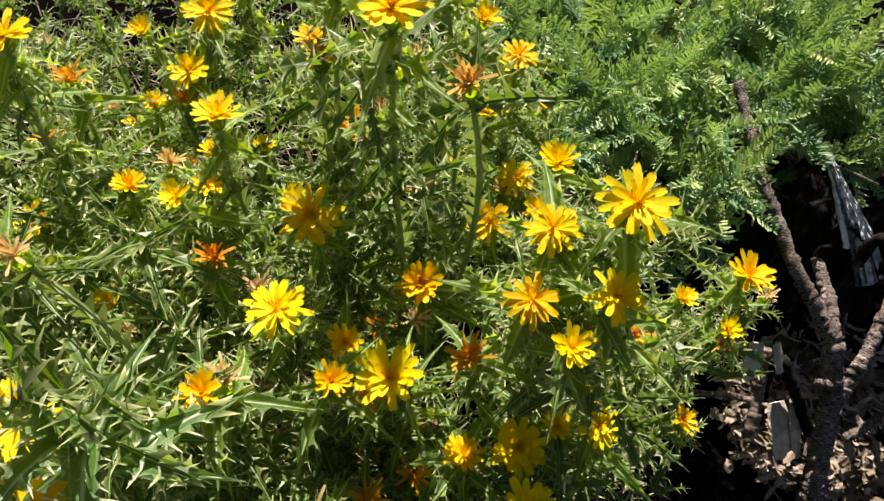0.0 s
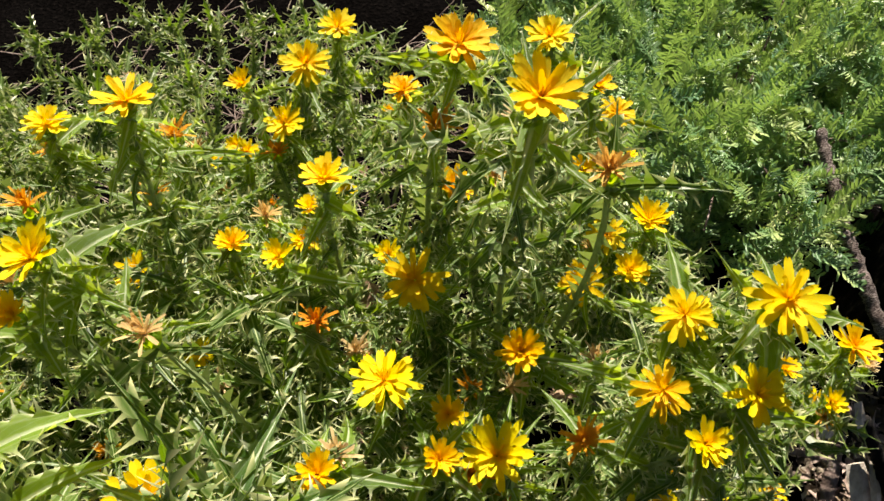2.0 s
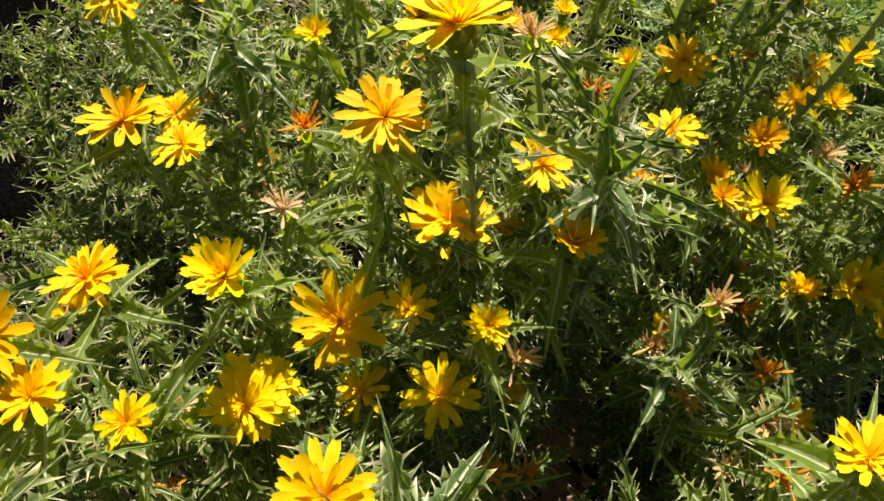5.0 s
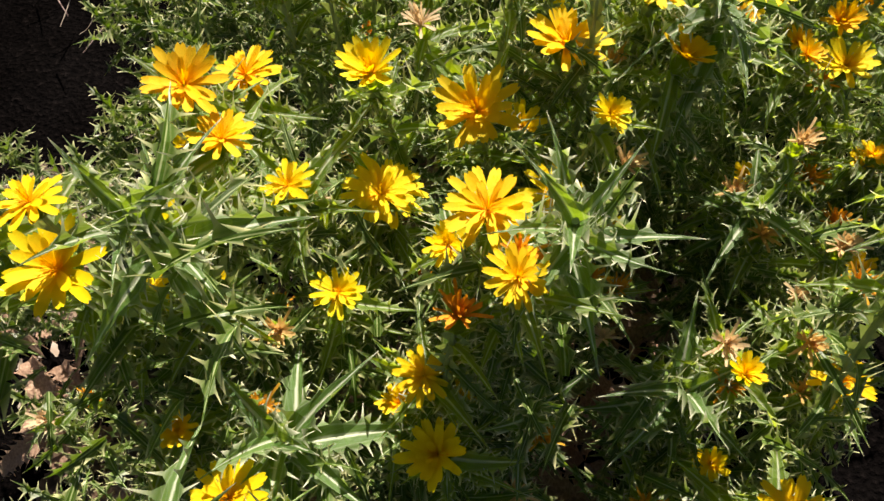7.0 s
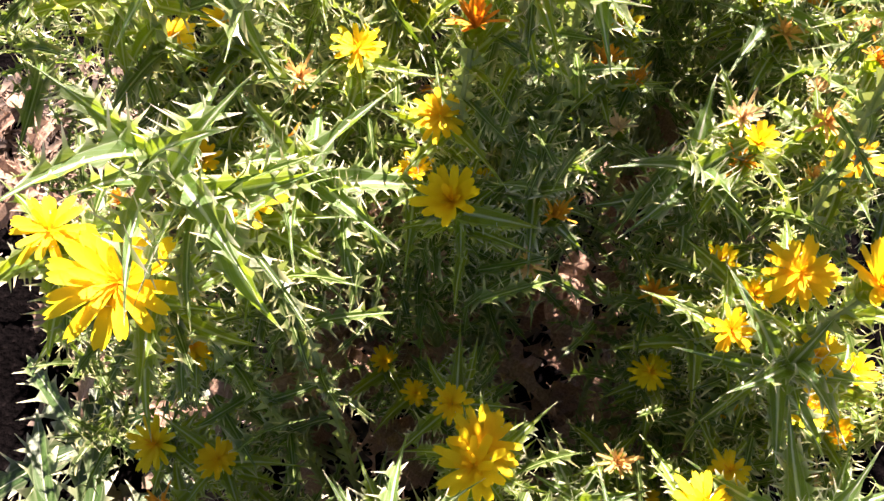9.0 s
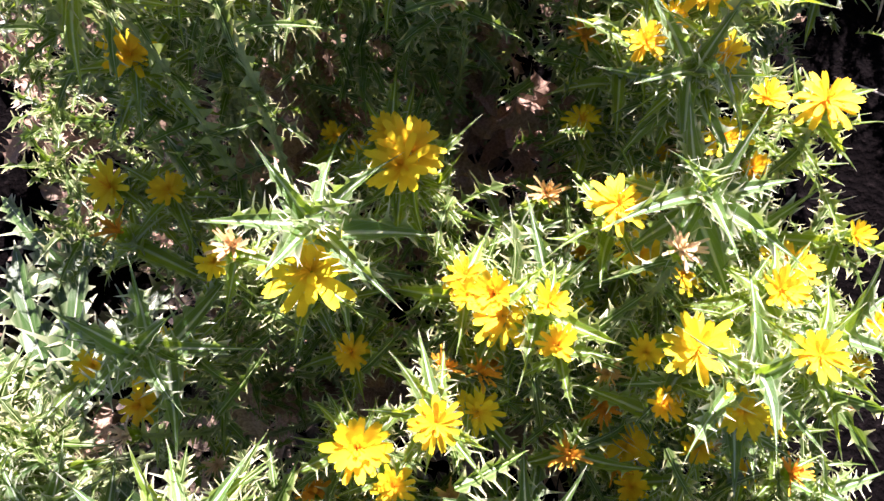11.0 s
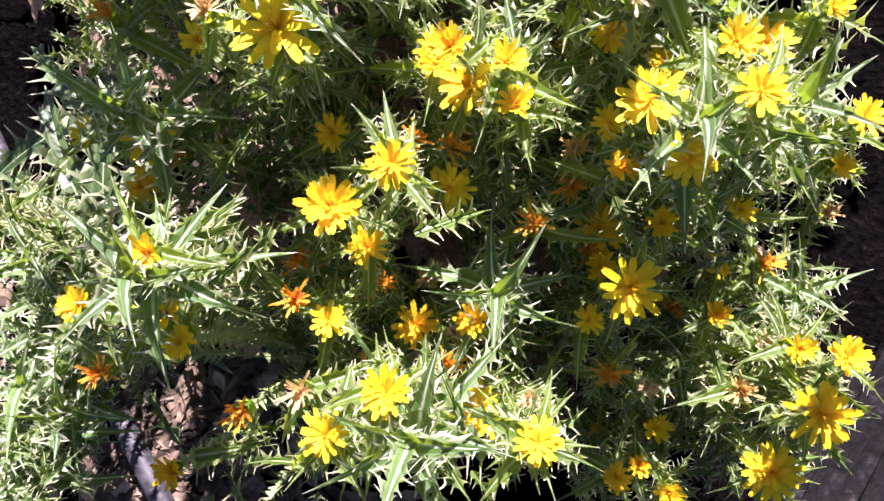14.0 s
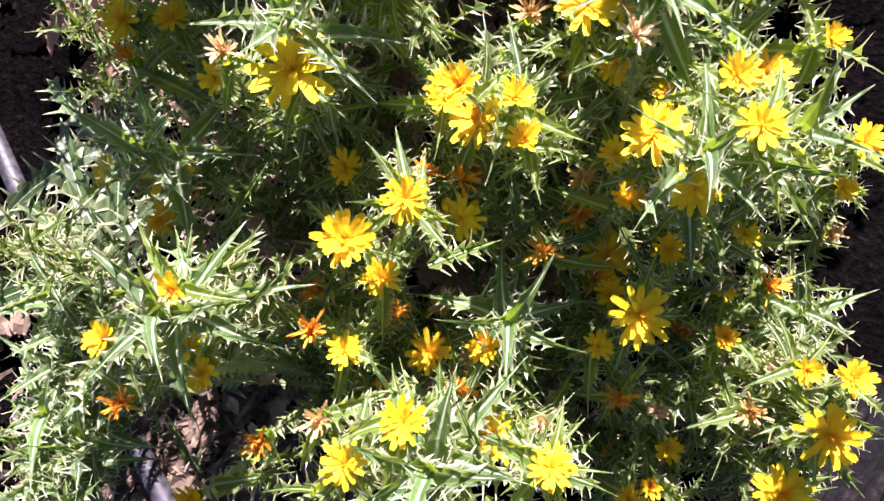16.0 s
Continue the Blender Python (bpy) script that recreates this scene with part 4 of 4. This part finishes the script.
grow((-0.005, -0.362), [("P", -0.063, -0.438, 0.628), ("M", -0.061, -0.298, 0.491), ("P", -0.042, -0.360, 0.643), ("P", -0.033, -0.408, 0.671), ("D", -0.028, -0.417, 0.373), ("R", -0.022, -0.280, 0.560), ("R", -0.016, -0.423, 0.499), ("L", 0.000, -0.311, 0.557), ("S", 0.014, -0.419, 0.468), ("R", 0.021, -0.366, 0.596), ("S", 0.048, -0.283, 0.569), ("S", 0.123, -0.343, 0.403), ("M", 0.128, -0.311, 0.441)])
grow((-0.552, -0.175), [("N", -0.770, -0.178, 0.352), ("N", -0.734, -0.150, 0.432), ("N", -0.724, -0.256, 0.347), ("D", -0.679, -0.106, 0.584), ("M", -0.576, -0.094, 0.885), ("M", -0.553, -0.295, 0.566), ("X", -0.529, -0.103, 0.867), ("M", -0.525, -0.074, 0.785), ("P", -0.523, -0.092, 0.913), ("P", -0.504, -0.250, 0.843), ("M", -0.489, -0.250, 0.693), ("S", -0.487, -0.151, 0.761), ("R", -0.469, -0.102, 0.938), ("D", -0.469, -0.189, 0.703), ("M", -0.439, -0.192, 0.785)])
grow((-0.150, -0.167), [("D", -0.190, -0.260, 0.547), ("D", -0.171, -0.134, 0.597), ("P", -0.163, -0.183, 0.545), ("R", -0.156, -0.071, 0.698), ("S", -0.147, -0.269, 0.450), ("P", -0.134, -0.186, 0.661), ("D", -0.130, -0.064, 0.685), ("S", -0.125, -0.065, 0.712), ("P", -0.113, -0.263, 0.577)])
grow((-0.066, -0.168), [("S", -0.116, -0.095, 0.591), ("S", -0.109, -0.146, 0.640), ("R", -0.100, -0.213, 0.690), ("L", -0.095, -0.150, 0.687), ("S", -0.091, -0.190, 0.504), ("P", -0.087, -0.039, 0.913), ("P", -0.083, -0.202, 0.672), ("L", -0.077, -0.184, 0.744), ("M", -0.047, -0.055, 0.688), ("M", -0.046, -0.203, 0.564), ("P", -0.025, -0.185, 0.601), ("S", -0.015, -0.213, 0.535), ("L", 0.002, -0.208, 0.637)])
grow((-0.336, -0.110), [("R", -0.423, -0.158, 0.796), ("P", -0.406, -0.051, 0.763), ("S", -0.401, -0.174, 0.464), ("S", -0.365, -0.100, 0.690), ("S", -0.362, -0.212, 0.500), ("P", -0.342, -0.106, 0.767), ("L", -0.331, -0.142, 0.724), ("S", -0.331, -0.044, 0.822), ("P", -0.321, -0.246, 0.608), ("D", -0.321, -0.098, 0.835), ("S", -0.319, -0.074, 0.641), ("L", -0.309, -0.051, 0.872), ("P", -0.292, -0.095, 0.880), ("R", -0.273, -0.101, 0.697), ("R", -0.269, -0.083, 0.928)])
grow((-0.504, 0.019), [("D", -0.546, 0.002, 0.616), ("L", -0.496, 0.024, 0.873), ("D", -0.494, 0.016, 0.593), ("L", -0.493, 0.096, 0.810), ("S", -0.481, -0.073, 0.879), ("S", -0.474, -0.080, 0.808), ("M", -0.472, -0.001, 0.855), ("P", -0.442, 0.003, 0.807), ("L", -0.389, 0.029, 0.767), ("X", -0.388, 0.045, 0.751)])
grow((-0.277, 0.098), [("L", -0.398, 0.092, 0.822), ("D", -0.369, 0.145, 0.820), ("D", -0.369, 0.056, 0.598), ("M", -0.324, 0.063, 0.707), ("X", -0.322, 0.061, 0.824), ("L", -0.292, 0.136, 0.918), ("M", -0.289, 0.101, 0.765), ("L", -0.265, 0.040, 0.763), ("X", -0.261, 0.143, 0.811), ("X", -0.252, 0.156, 0.962), ("S", -0.235, 0.055, 0.834), ("D", -0.230, 0.006, 0.702), ("D", -0.224, 0.150, 0.782), ("P", -0.211, 0.079, 0.671), ("M", -0.202, 0.161, 0.849), ("M", -0.183, 0.115, 0.829)])
grow((-0.035, 0.105), [("D", -0.134, -0.041, 0.708), ("D", -0.101, 0.114, 0.680), ("S", -0.091, 0.131, 0.683), ("R", -0.090, 0.088, 0.715), ("D", -0.083, 0.074, 0.679), ("D", -0.070, -0.029, 0.697), ("D", -0.069, 0.123, 0.737), ("D", -0.045, 0.003, 0.729), ("D", -0.042, 0.163, 0.635), ("D", -0.042, 0.042, 0.714), ("L", -0.013, 0.217, 0.734), ("D", -0.010, 0.102, 0.659), ("D", -0.006, 0.038, 0.581), ("D", -0.002, 0.183, 0.619), ("D", 0.002, 0.221, 0.614), ("S", 0.016, 0.077, 0.634), ("S", 0.036, 0.187, 0.646), ("P", 0.037, 0.180, 0.663), ("L", 0.074, 0.128, 0.691), ("S", 0.084, 0.025, 0.529)])
grow((-0.897, 0.193), [("N", -1.002, 0.313, 0.408), ("N", -0.994, 0.125, 0.265), ("N", -0.936, 0.180, 0.503), ("N", -0.919, 0.193, 0.452), ("N", -0.856, -0.025, 0.322), ("N", -0.842, 0.333, 0.417), ("N", -0.827, 0.202, 0.490), ("N", -0.800, 0.219, 0.492)])
grow((-0.129, 0.231), [("R", -0.183, 0.220, 0.750), ("N", -0.171, 0.150, 0.897), ("N", -0.168, 0.275, 0.731), ("R", -0.165, 0.136, 0.890), ("N", -0.161, 0.142, 0.824), ("D", -0.142, 0.324, 0.746), ("S", -0.125, 0.188, 0.799), ("D", -0.117, 0.205, 0.777), ("L", -0.088, 0.262, 0.768), ("S", -0.053, 0.211, 0.750), ("S", -0.045, 0.253, 0.726)])
grow((0.156, 0.241), [("D", 0.043, 0.214, 0.760), ("P", 0.080, 0.215, 0.830), ("L", 0.081, 0.181, 0.664), ("D", 0.083, 0.318, 0.671), ("N", 0.084, 0.208, 0.452), ("P", 0.097, 0.252, 0.851), ("S", 0.098, 0.184, 0.823), ("S", 0.113, 0.196, 0.661), ("P", 0.123, 0.199, 0.852), ("M", 0.132, 0.229, 0.900), ("N", 0.142, 0.152, 0.446), ("P", 0.144, 0.189, 0.671), ("M", 0.159, 0.251, 0.575), ("D", 0.187, 0.259, 0.680), ("N", 0.211, 0.229, 0.553), ("N", 0.222, 0.219, 0.447), ("S", 0.271, 0.328, 0.611), ("S", 0.316, 0.303, 0.585), ("M", 0.329, 0.292, 0.372), ("L", 0.348, 0.350, 0.605)])
grow((-0.519, 0.267), [("M", -0.613, 0.165, 0.631), ("D", -0.542, 0.416, 0.637), ("N", -0.508, 0.387, 0.614), ("X", -0.505, 0.230, 0.814), ("D", -0.498, 0.391, 0.612), ("D", -0.457, 0.341, 0.627), ("D", -0.456, 0.199, 0.580), ("M", -0.452, 0.202, 0.819), ("R", -0.431, 0.293, 0.863), ("D", -0.372, 0.235, 0.797), ("M", -0.478, 0.256, 0.794), ("L", -0.512, 0.305, 0.864)])
grow((-0.263, 0.367), [("S", -0.375, 0.326, 0.812), ("D", -0.352, 0.400, 0.812), ("D", -0.339, 0.282, 0.623), ("M", -0.308, 0.405, 0.712), ("D", -0.291, 0.459, 0.753), ("S", -0.280, 0.254, 0.887), ("M", -0.266, 0.277, 0.908), ("N", -0.256, 0.369, 0.748), ("S", -0.254, 0.344, 0.672), ("M", -0.254, 0.422, 0.890), ("N", -0.243, 0.279, 0.670), ("D", -0.225, 0.478, 0.608), ("S", -0.212, 0.395, 0.760), ("D", -0.203, 0.466, 0.707), ("N", -0.187, 0.324, 0.779), ("S", -0.173, 0.380, 0.759), ("S", -0.164, 0.428, 0.717), ("S", -0.158, 0.455, 0.728)])
grow((-0.015, 0.423), [("M", -0.130, 0.412, 0.813), ("D", -0.113, 0.354, 0.628), ("S", -0.090, 0.429, 0.688), ("L", -0.065, 0.349, 0.762), ("D", -0.043, 0.413, 0.858), ("M", -0.029, 0.444, 0.756), ("L", -0.025, 0.426, 0.920), ("D", -0.021, 0.322, 0.618), ("S", -0.018, 0.483, 0.696), ("M", 0.008, 0.307, 0.976), ("M", 0.018, 0.316, 0.698), ("D", 0.025, 0.415, 0.703), ("D", 0.032, 0.492, 0.785), ("M", 0.054, 0.514, 0.856), ("S", 0.083, 0.459, 0.849)])
grow((-0.722, 0.434), [("N", -0.843, 0.364, 0.448), ("N", -0.822, 0.440, 0.416), ("N", -0.785, 0.448, 0.478), ("N", -0.775, 0.415, 0.441), ("N", -0.765, 0.346, 0.410), ("N", -0.756, 0.350, 0.491), ("N", -0.744, 0.526, 0.510), ("N", -0.741, 0.489, 0.502), ("N", -0.725, 0.477, 0.571), ("N", -0.706, 0.305, 0.513), ("N", -0.690, 0.377, 0.569), ("N", -0.687, 0.498, 0.514), ("N", -0.664, 0.508, 0.511), ("N", -0.624, 0.504, 0.568), ("N", -0.620, 0.403, 0.522), ("N", -0.612, 0.499, 0.537)])
grow((0.202, 0.517), [("S", 0.085, 0.586, 0.550), ("M", 0.094, 0.418, 0.641), ("M", 0.107, 0.536, 0.672), ("M", 0.132, 0.482, 0.631), ("P", 0.137, 0.551, 0.736), ("S", 0.145, 0.519, 0.550), ("M", 0.150, 0.620, 0.656), ("M", 0.152, 0.450, 0.610), ("L", 0.181, 0.501, 0.625), ("D", 0.181, 0.489, 0.511), ("S", 0.208, 0.670, 0.546), ("N", 0.260, 0.417, 0.516), ("N", 0.265, 0.559, 0.451), ("N", 0.276, 0.461, 0.504), ("N", 0.350, 0.486, 0.498), ("M", 0.473, 0.433, 0.283)])
grow((-0.398, 0.519), [("X", -0.536, 0.491, 0.771), ("M", -0.526, 0.544, 0.787), ("M", -0.510, 0.468, 0.742), ("D", -0.486, 0.474, 0.617), ("N", -0.476, 0.608, 0.550), ("N", -0.476, 0.558, 0.597), ("N", -0.421, 0.492, 0.581), ("N", -0.419, 0.503, 0.669), ("N", -0.391, 0.515, 0.599), ("M", -0.383, 0.519, 0.787), ("N", -0.381, 0.477, 0.614), ("N", -0.379, 0.504, 0.571), ("N", -0.362, 0.524, 0.618), ("N", -0.349, 0.592, 0.627), ("N", -0.346, 0.557, 0.659), ("N", -0.337, 0.474, 0.645), ("N", -0.317, 0.553, 0.653), ("N", -0.307, 0.553, 0.602), ("N", -0.299, 0.501, 0.673), ("D", -0.269, 0.499, 0.783)])
grow((-0.169, 0.638), [("N", -0.278, 0.641, 0.523), ("S", -0.239, 0.578, 0.683), ("S", -0.234, 0.753, 0.550), ("S", -0.223, 0.583, 0.768), ("M", -0.188, 0.561, 0.735), ("L", -0.166, 0.614, 0.764), ("S", -0.156, 0.632, 0.550), ("M", -0.136, 0.673, 0.762), ("S", -0.099, 0.777, 0.550), ("M", -0.072, 0.633, 0.707), ("D", -0.068, 0.578, 0.518)])
grow((-0.824, 0.663), [("N", -0.934, 0.714, 0.485), ("N", -0.928, 0.611, 0.444), ("N", -0.928, 0.653, 0.499), ("N", -0.913, 0.728, 0.451), ("N", -0.891, 0.509, 0.471), ("N", -0.852, 0.552, 0.510), ("N", -0.847, 0.629, 0.536), ("N", -0.842, 0.539, 0.469), ("N", -0.818, 0.770, 0.503), ("N", -0.817, 0.735, 0.519), ("N", -0.788, 0.608, 0.511), ("N", -0.779, 0.720, 0.470), ("N", -0.770, 0.616, 0.610), ("N", -0.758, 0.800, 0.462), ("N", -0.756, 0.658, 0.520), ("N", -0.750, 0.788, 0.558), ("N", -0.742, 0.725, 0.476), ("N", -0.726, 0.584, 0.548)])
grow((-0.670, 0.710), [("N", -0.723, 0.790, 0.550), ("N", -0.711, 0.689, 0.549), ("N", -0.704, 0.799, 0.482), ("N", -0.687, 0.580, 0.605), ("N", -0.686, 0.854, 0.539), ("N", -0.683, 0.695, 0.560), ("N", -0.677, 0.694, 0.480), ("N", -0.667, 0.711, 0.483), ("N", -0.659, 0.721, 0.471), ("N", -0.658, 0.683, 0.566), ("N", -0.648, 0.743, 0.493), ("N", -0.647, 0.735, 0.524), ("N", -0.645, 0.694, 0.475), ("N", -0.627, 0.573, 0.448), ("N", -0.627, 0.690, 0.548)])
grow((-0.576, 0.679), [("N", -0.617, 0.749, 0.561), ("N", -0.614, 0.676, 0.448), ("N", -0.610, 0.833, 0.485), ("N", -0.601, 0.787, 0.463), ("N", -0.598, 0.563, 0.618), ("N", -0.598, 0.556, 0.575), ("N", -0.589, 0.785, 0.511), ("N", -0.587, 0.749, 0.526), ("D", -0.583, 0.665, 0.527), ("N", -0.573, 0.588, 0.503), ("N", -0.556, 0.658, 0.477), ("N", -0.555, 0.671, 0.458), ("D", -0.548, 0.654, 0.533), ("N", -0.537, 0.576, 0.528), ("N", -0.534, 0.647, 0.486), ("N", -0.522, 0.700, 0.449)])
grow((-0.445, 0.727), [("N", -0.490, 0.793, 0.589), ("N", -0.472, 0.786, 0.555), ("N", -0.470, 0.795, 0.548), ("N", -0.456, 0.692, 0.469), ("N", -0.453, 0.639, 0.449), ("N", -0.450, 0.720, 0.630), ("N", -0.436, 0.625, 0.466), ("N", -0.434, 0.731, 0.561), ("N", -0.429, 0.769, 0.528), ("N", -0.421, 0.729, 0.583), ("N", -0.416, 0.710, 0.638), ("D", -0.415, 0.740, 0.504)])
grow((-0.353, 0.704), [("N", -0.408, 0.809, 0.529), ("N", -0.398, 0.718, 0.503), ("N", -0.397, 0.650, 0.575), ("N", -0.384, 0.653, 0.535), ("N", -0.367, 0.649, 0.559), ("D", -0.364, 0.747, 0.525), ("N", -0.351, 0.780, 0.622), ("N", -0.344, 0.684, 0.507), ("N", -0.328, 0.710, 0.471), ("S", -0.323, 0.696, 0.550), ("D", -0.318, 0.673, 0.514), ("N", -0.302, 0.663, 0.476), ("S", -0.302, 0.724, 0.550)])
grow((-0.823, 1.016), [("N", -0.958, 1.111, 0.483), ("N", -0.943, 1.081, 0.443), ("N", -0.920, 1.094, 0.452), ("N", -0.897, 0.971, 0.458), ("N", -0.842, 1.033, 0.494), ("N", -0.743, 0.965, 0.455), ("N", -0.712, 1.088, 0.477), ("N", -0.708, 0.914, 0.475), ("N", -0.685, 0.886, 0.496)])
grow((-0.506, 1.068), [("N", -0.602, 1.096, 0.391), ("N", -0.593, 1.253, 0.402), ("N", -0.585, 1.035, 0.509), ("N", -0.527, 0.910, 0.445), ("N", -0.492, 1.130, 0.462), ("D", -0.490, 0.910, 0.518), ("N", -0.486, 0.969, 0.446), ("N", -0.416, 1.125, 0.454), ("N", -0.366, 1.188, 0.414)])
grow((-0.150, 1.073), [("N", -0.277, 1.056, 0.489), ("N", -0.234, 1.040, 0.505), ("N", -0.116, 1.025, 0.468), ("N", 0.026, 1.171, 0.395)])

for base, heads in CLUMP:
    thistle(base, heads)


def young_thistle(x, y, ways, long, seed):
    """A rosette of broad lobed leaves, not yet in stem; ways are the leaves' headings in degrees and their rise."""
    r = random.Random(seed)
    plant = empty("young_thistle", (x, y, 0.0))
    tagged(plant, "young thistle with broad dark white-veined lobed leaves", "thistle", "young thistles beside the clump")
    for k, (way, rise) in enumerate(ways):
        a = radians(way)
        d = Vector((math.cos(a), math.sin(a), rise))
        put("leaf", r.choice(BROAD_LEAF), plant, aim(Vector((0, 0, 0.03 + 0.006 * k)), d, UP, long * r.uniform(0.85, 1.1), r.uniform(-0.2, 0.2)))


young_thistle(-0.845, -0.440, ((86, 0.62), (120, 0.55), (60, 0.30), (150, 0.35), (200, 0.45), (260, 0.30), (320, 0.40)), 0.27, 5)
young_thistle(-0.900, -0.230, ((70, 0.5), (100, 0.45), (140, 0.3), (30, 0.4), (215, 0.3), (300, 0.3)), 0.24, 6)


# ---- feathery shrub behind ----
def frond_mesh(seed):
    """A feathered leaf of length 1: a rib with pairs of stubby narrow leaflets."""
    r = random.Random(seed)
    verts, faces = [], []

    def blade(p, d, n, long, wide):
        s = d.cross(n).normalized() * wide * 0.5
        k = len(verts)
        verts.extend([p - s * 0.35, p + s * 0.35, p + d * long * 0.5 + s - n * wide * 0.18, p + d * long * 0.88 + s * 0.75, p + d * long, p + d * long * 0.88 - s * 0.75, p + d * long * 0.5 - s - n * wide * 0.18])
        faces.append((k, k + 1, k + 2, k + 3, k + 4, k + 5, k + 6))

    pairs = r.randint(15, 18)
    bend, sway = r.uniform(-0.25, 0.3), r.uniform(-0.15, 0.15)
    for i in range(pairs):
        s = 0.12 + 0.84 * i / (pairs - 1)
        p = Vector((sway * s * s, s, -bend * s * s))
        for side in (-1, 1):
            long = 0.22 * (0.45 + 0.5 * math.sin(math.pi * (0.2 + 0.72 * s))) * r.uniform(0.6, 1.25)
            d = Vector((side * 0.72, 0.55 + r.uniform(-0.3, 0.4), r.uniform(-0.15, 0.75))).normalized()
            n = Vector((-side * 0.5, r.uniform(-0.4, 0.3), 1))
            blade(p, d, (n - d * n.dot(d)).normalized(), long, r.uniform(0.034, 0.056))
    for i in range(4):
        a, b = i / 4, (i + 1) / 4
        k = len(verts)
        for s in (a, b):
            c = Vector((sway * s * s, s, -bend * s * s))
            verts.extend([c + Vector((-0.012, 0, 0)), c + Vector((0.012, 0, 0))])
        faces.append((k, k + 1, k + 3, k + 2))
    return mesh_of("frond", verts, faces, SHRUB)


FROND = [frond_mesh(i) for i in range(6)]


def shrub_top(x, y):
    return 0.375 + 0.07 * noise.noise(Vector((x * 4.5, y * 4.5, 1))) + 0.04 * noise.noise(Vector((x * 11, y * 11, 5)))


def build_shrub():
    r = random.Random(55)
    root = Vector((0.52, 0.98, 0))
    shrub = empty("feathery_shrub", root)
    tagged(shrub, "low spreading shrub with feathery blue-green leaves", "shrub")
    for k in range(26):
        a = 2 * math.pi * k / 26 + r.uniform(-0.2, 0.2)
        q = r.uniform(0.18, 0.55)
        e = Vector((math.cos(a) * q * 1.05, math.sin(a) * q * 0.9, 0))
        e.z = shrub_top(root.x + e.x, root.y + e.y) - 0.04
        pts = bezier(Vector((r.uniform(-0.03, 0.03), r.uniform(-0.03, 0.03), 0)), Vector((e.x * 0.2, e.y * 0.2, 0.2)), Vector((e.x * 0.6, e.y * 0.6, e.z)), e, 10)
        v, f = tube(pts, [0.0045 - 0.0003 * i for i in range(11)], 5, 0.08, k)
        put("branch", mesh_of("branch", v, f, BARK, smooth=True), shrub)
    count = 0
    spare_v, spare_f = [], []
    tries = 0
    sprigs = []
    while len(sprigs) < 560 and tries < 8000:
        tries += 1
        x, y = r.uniform(0.10, 0.95), r.uniform(0.62, 1.50)
        edge = 0.66 + 0.10 * noise.noise(Vector((x * 5, 0, 2))) + max(0.0, 0.36 - x) * 0.5 + (0.09 if x > 0.62 else 0)
        if y < edge or (x - 0.5) ** 2 / 0.30 + (y - 0.98) ** 2 / 0.26 > 1.0 + 0.3 * noise.noise(Vector((x * 6, y * 6, 4))):
            continue
        if noise.noise(Vector((x * 9, y * 9, 12))) < -0.16 or (0.555 < x < 0.645 and y < 0.86):
            continue
        z = shrub_top(x, y) - 0.24 * r.random() ** 1.3
        a = math.atan2(y - root.y, x - root.x) + r.gauss(0, 0.9)
        sprigs.append((Vector((x, y, z)) - root, Vector((math.cos(a), math.sin(a), r.uniform(0.1, 1.5))).normalized()))
    for place, way in sprigs:
        side = way.orthogonal().normalized()
        other = way.cross(side)
        turn = r.uniform(0, 6.28)
        for k in range(r.randint(4, 6)):
            b = turn + k * 2.2
            d = way * r.uniform(0.4, 1.0) + (side * math.cos(b) + other * math.sin(b)) * 0.8
            n = UP + Vector((r.uniform(-0.5, 0.5), r.uniform(-0.9, 0.2), 0)) - d * 0.3
            m = aim(place - way * 0.011 * k, d, n, r.uniform(0.055, 0.125), r.uniform(-0.7, 0.7))
            count += 1
            if count <= 300:
                put("frond", r.choice(FROND), shrub, m)
            else:
                mesh = r.choice(FROND)
                j = len(spare_v)
                spare_v += [m @ v.co for v in mesh.vertices]
                spare_f += [tuple(j + i for i in p.vertices) for p in mesh.polygons]
    tagged(put("fronds", mesh_of("fronds", spare_v, spare_f, SHRUB_MASS), shrub), kind="stuff")


build_shrub()
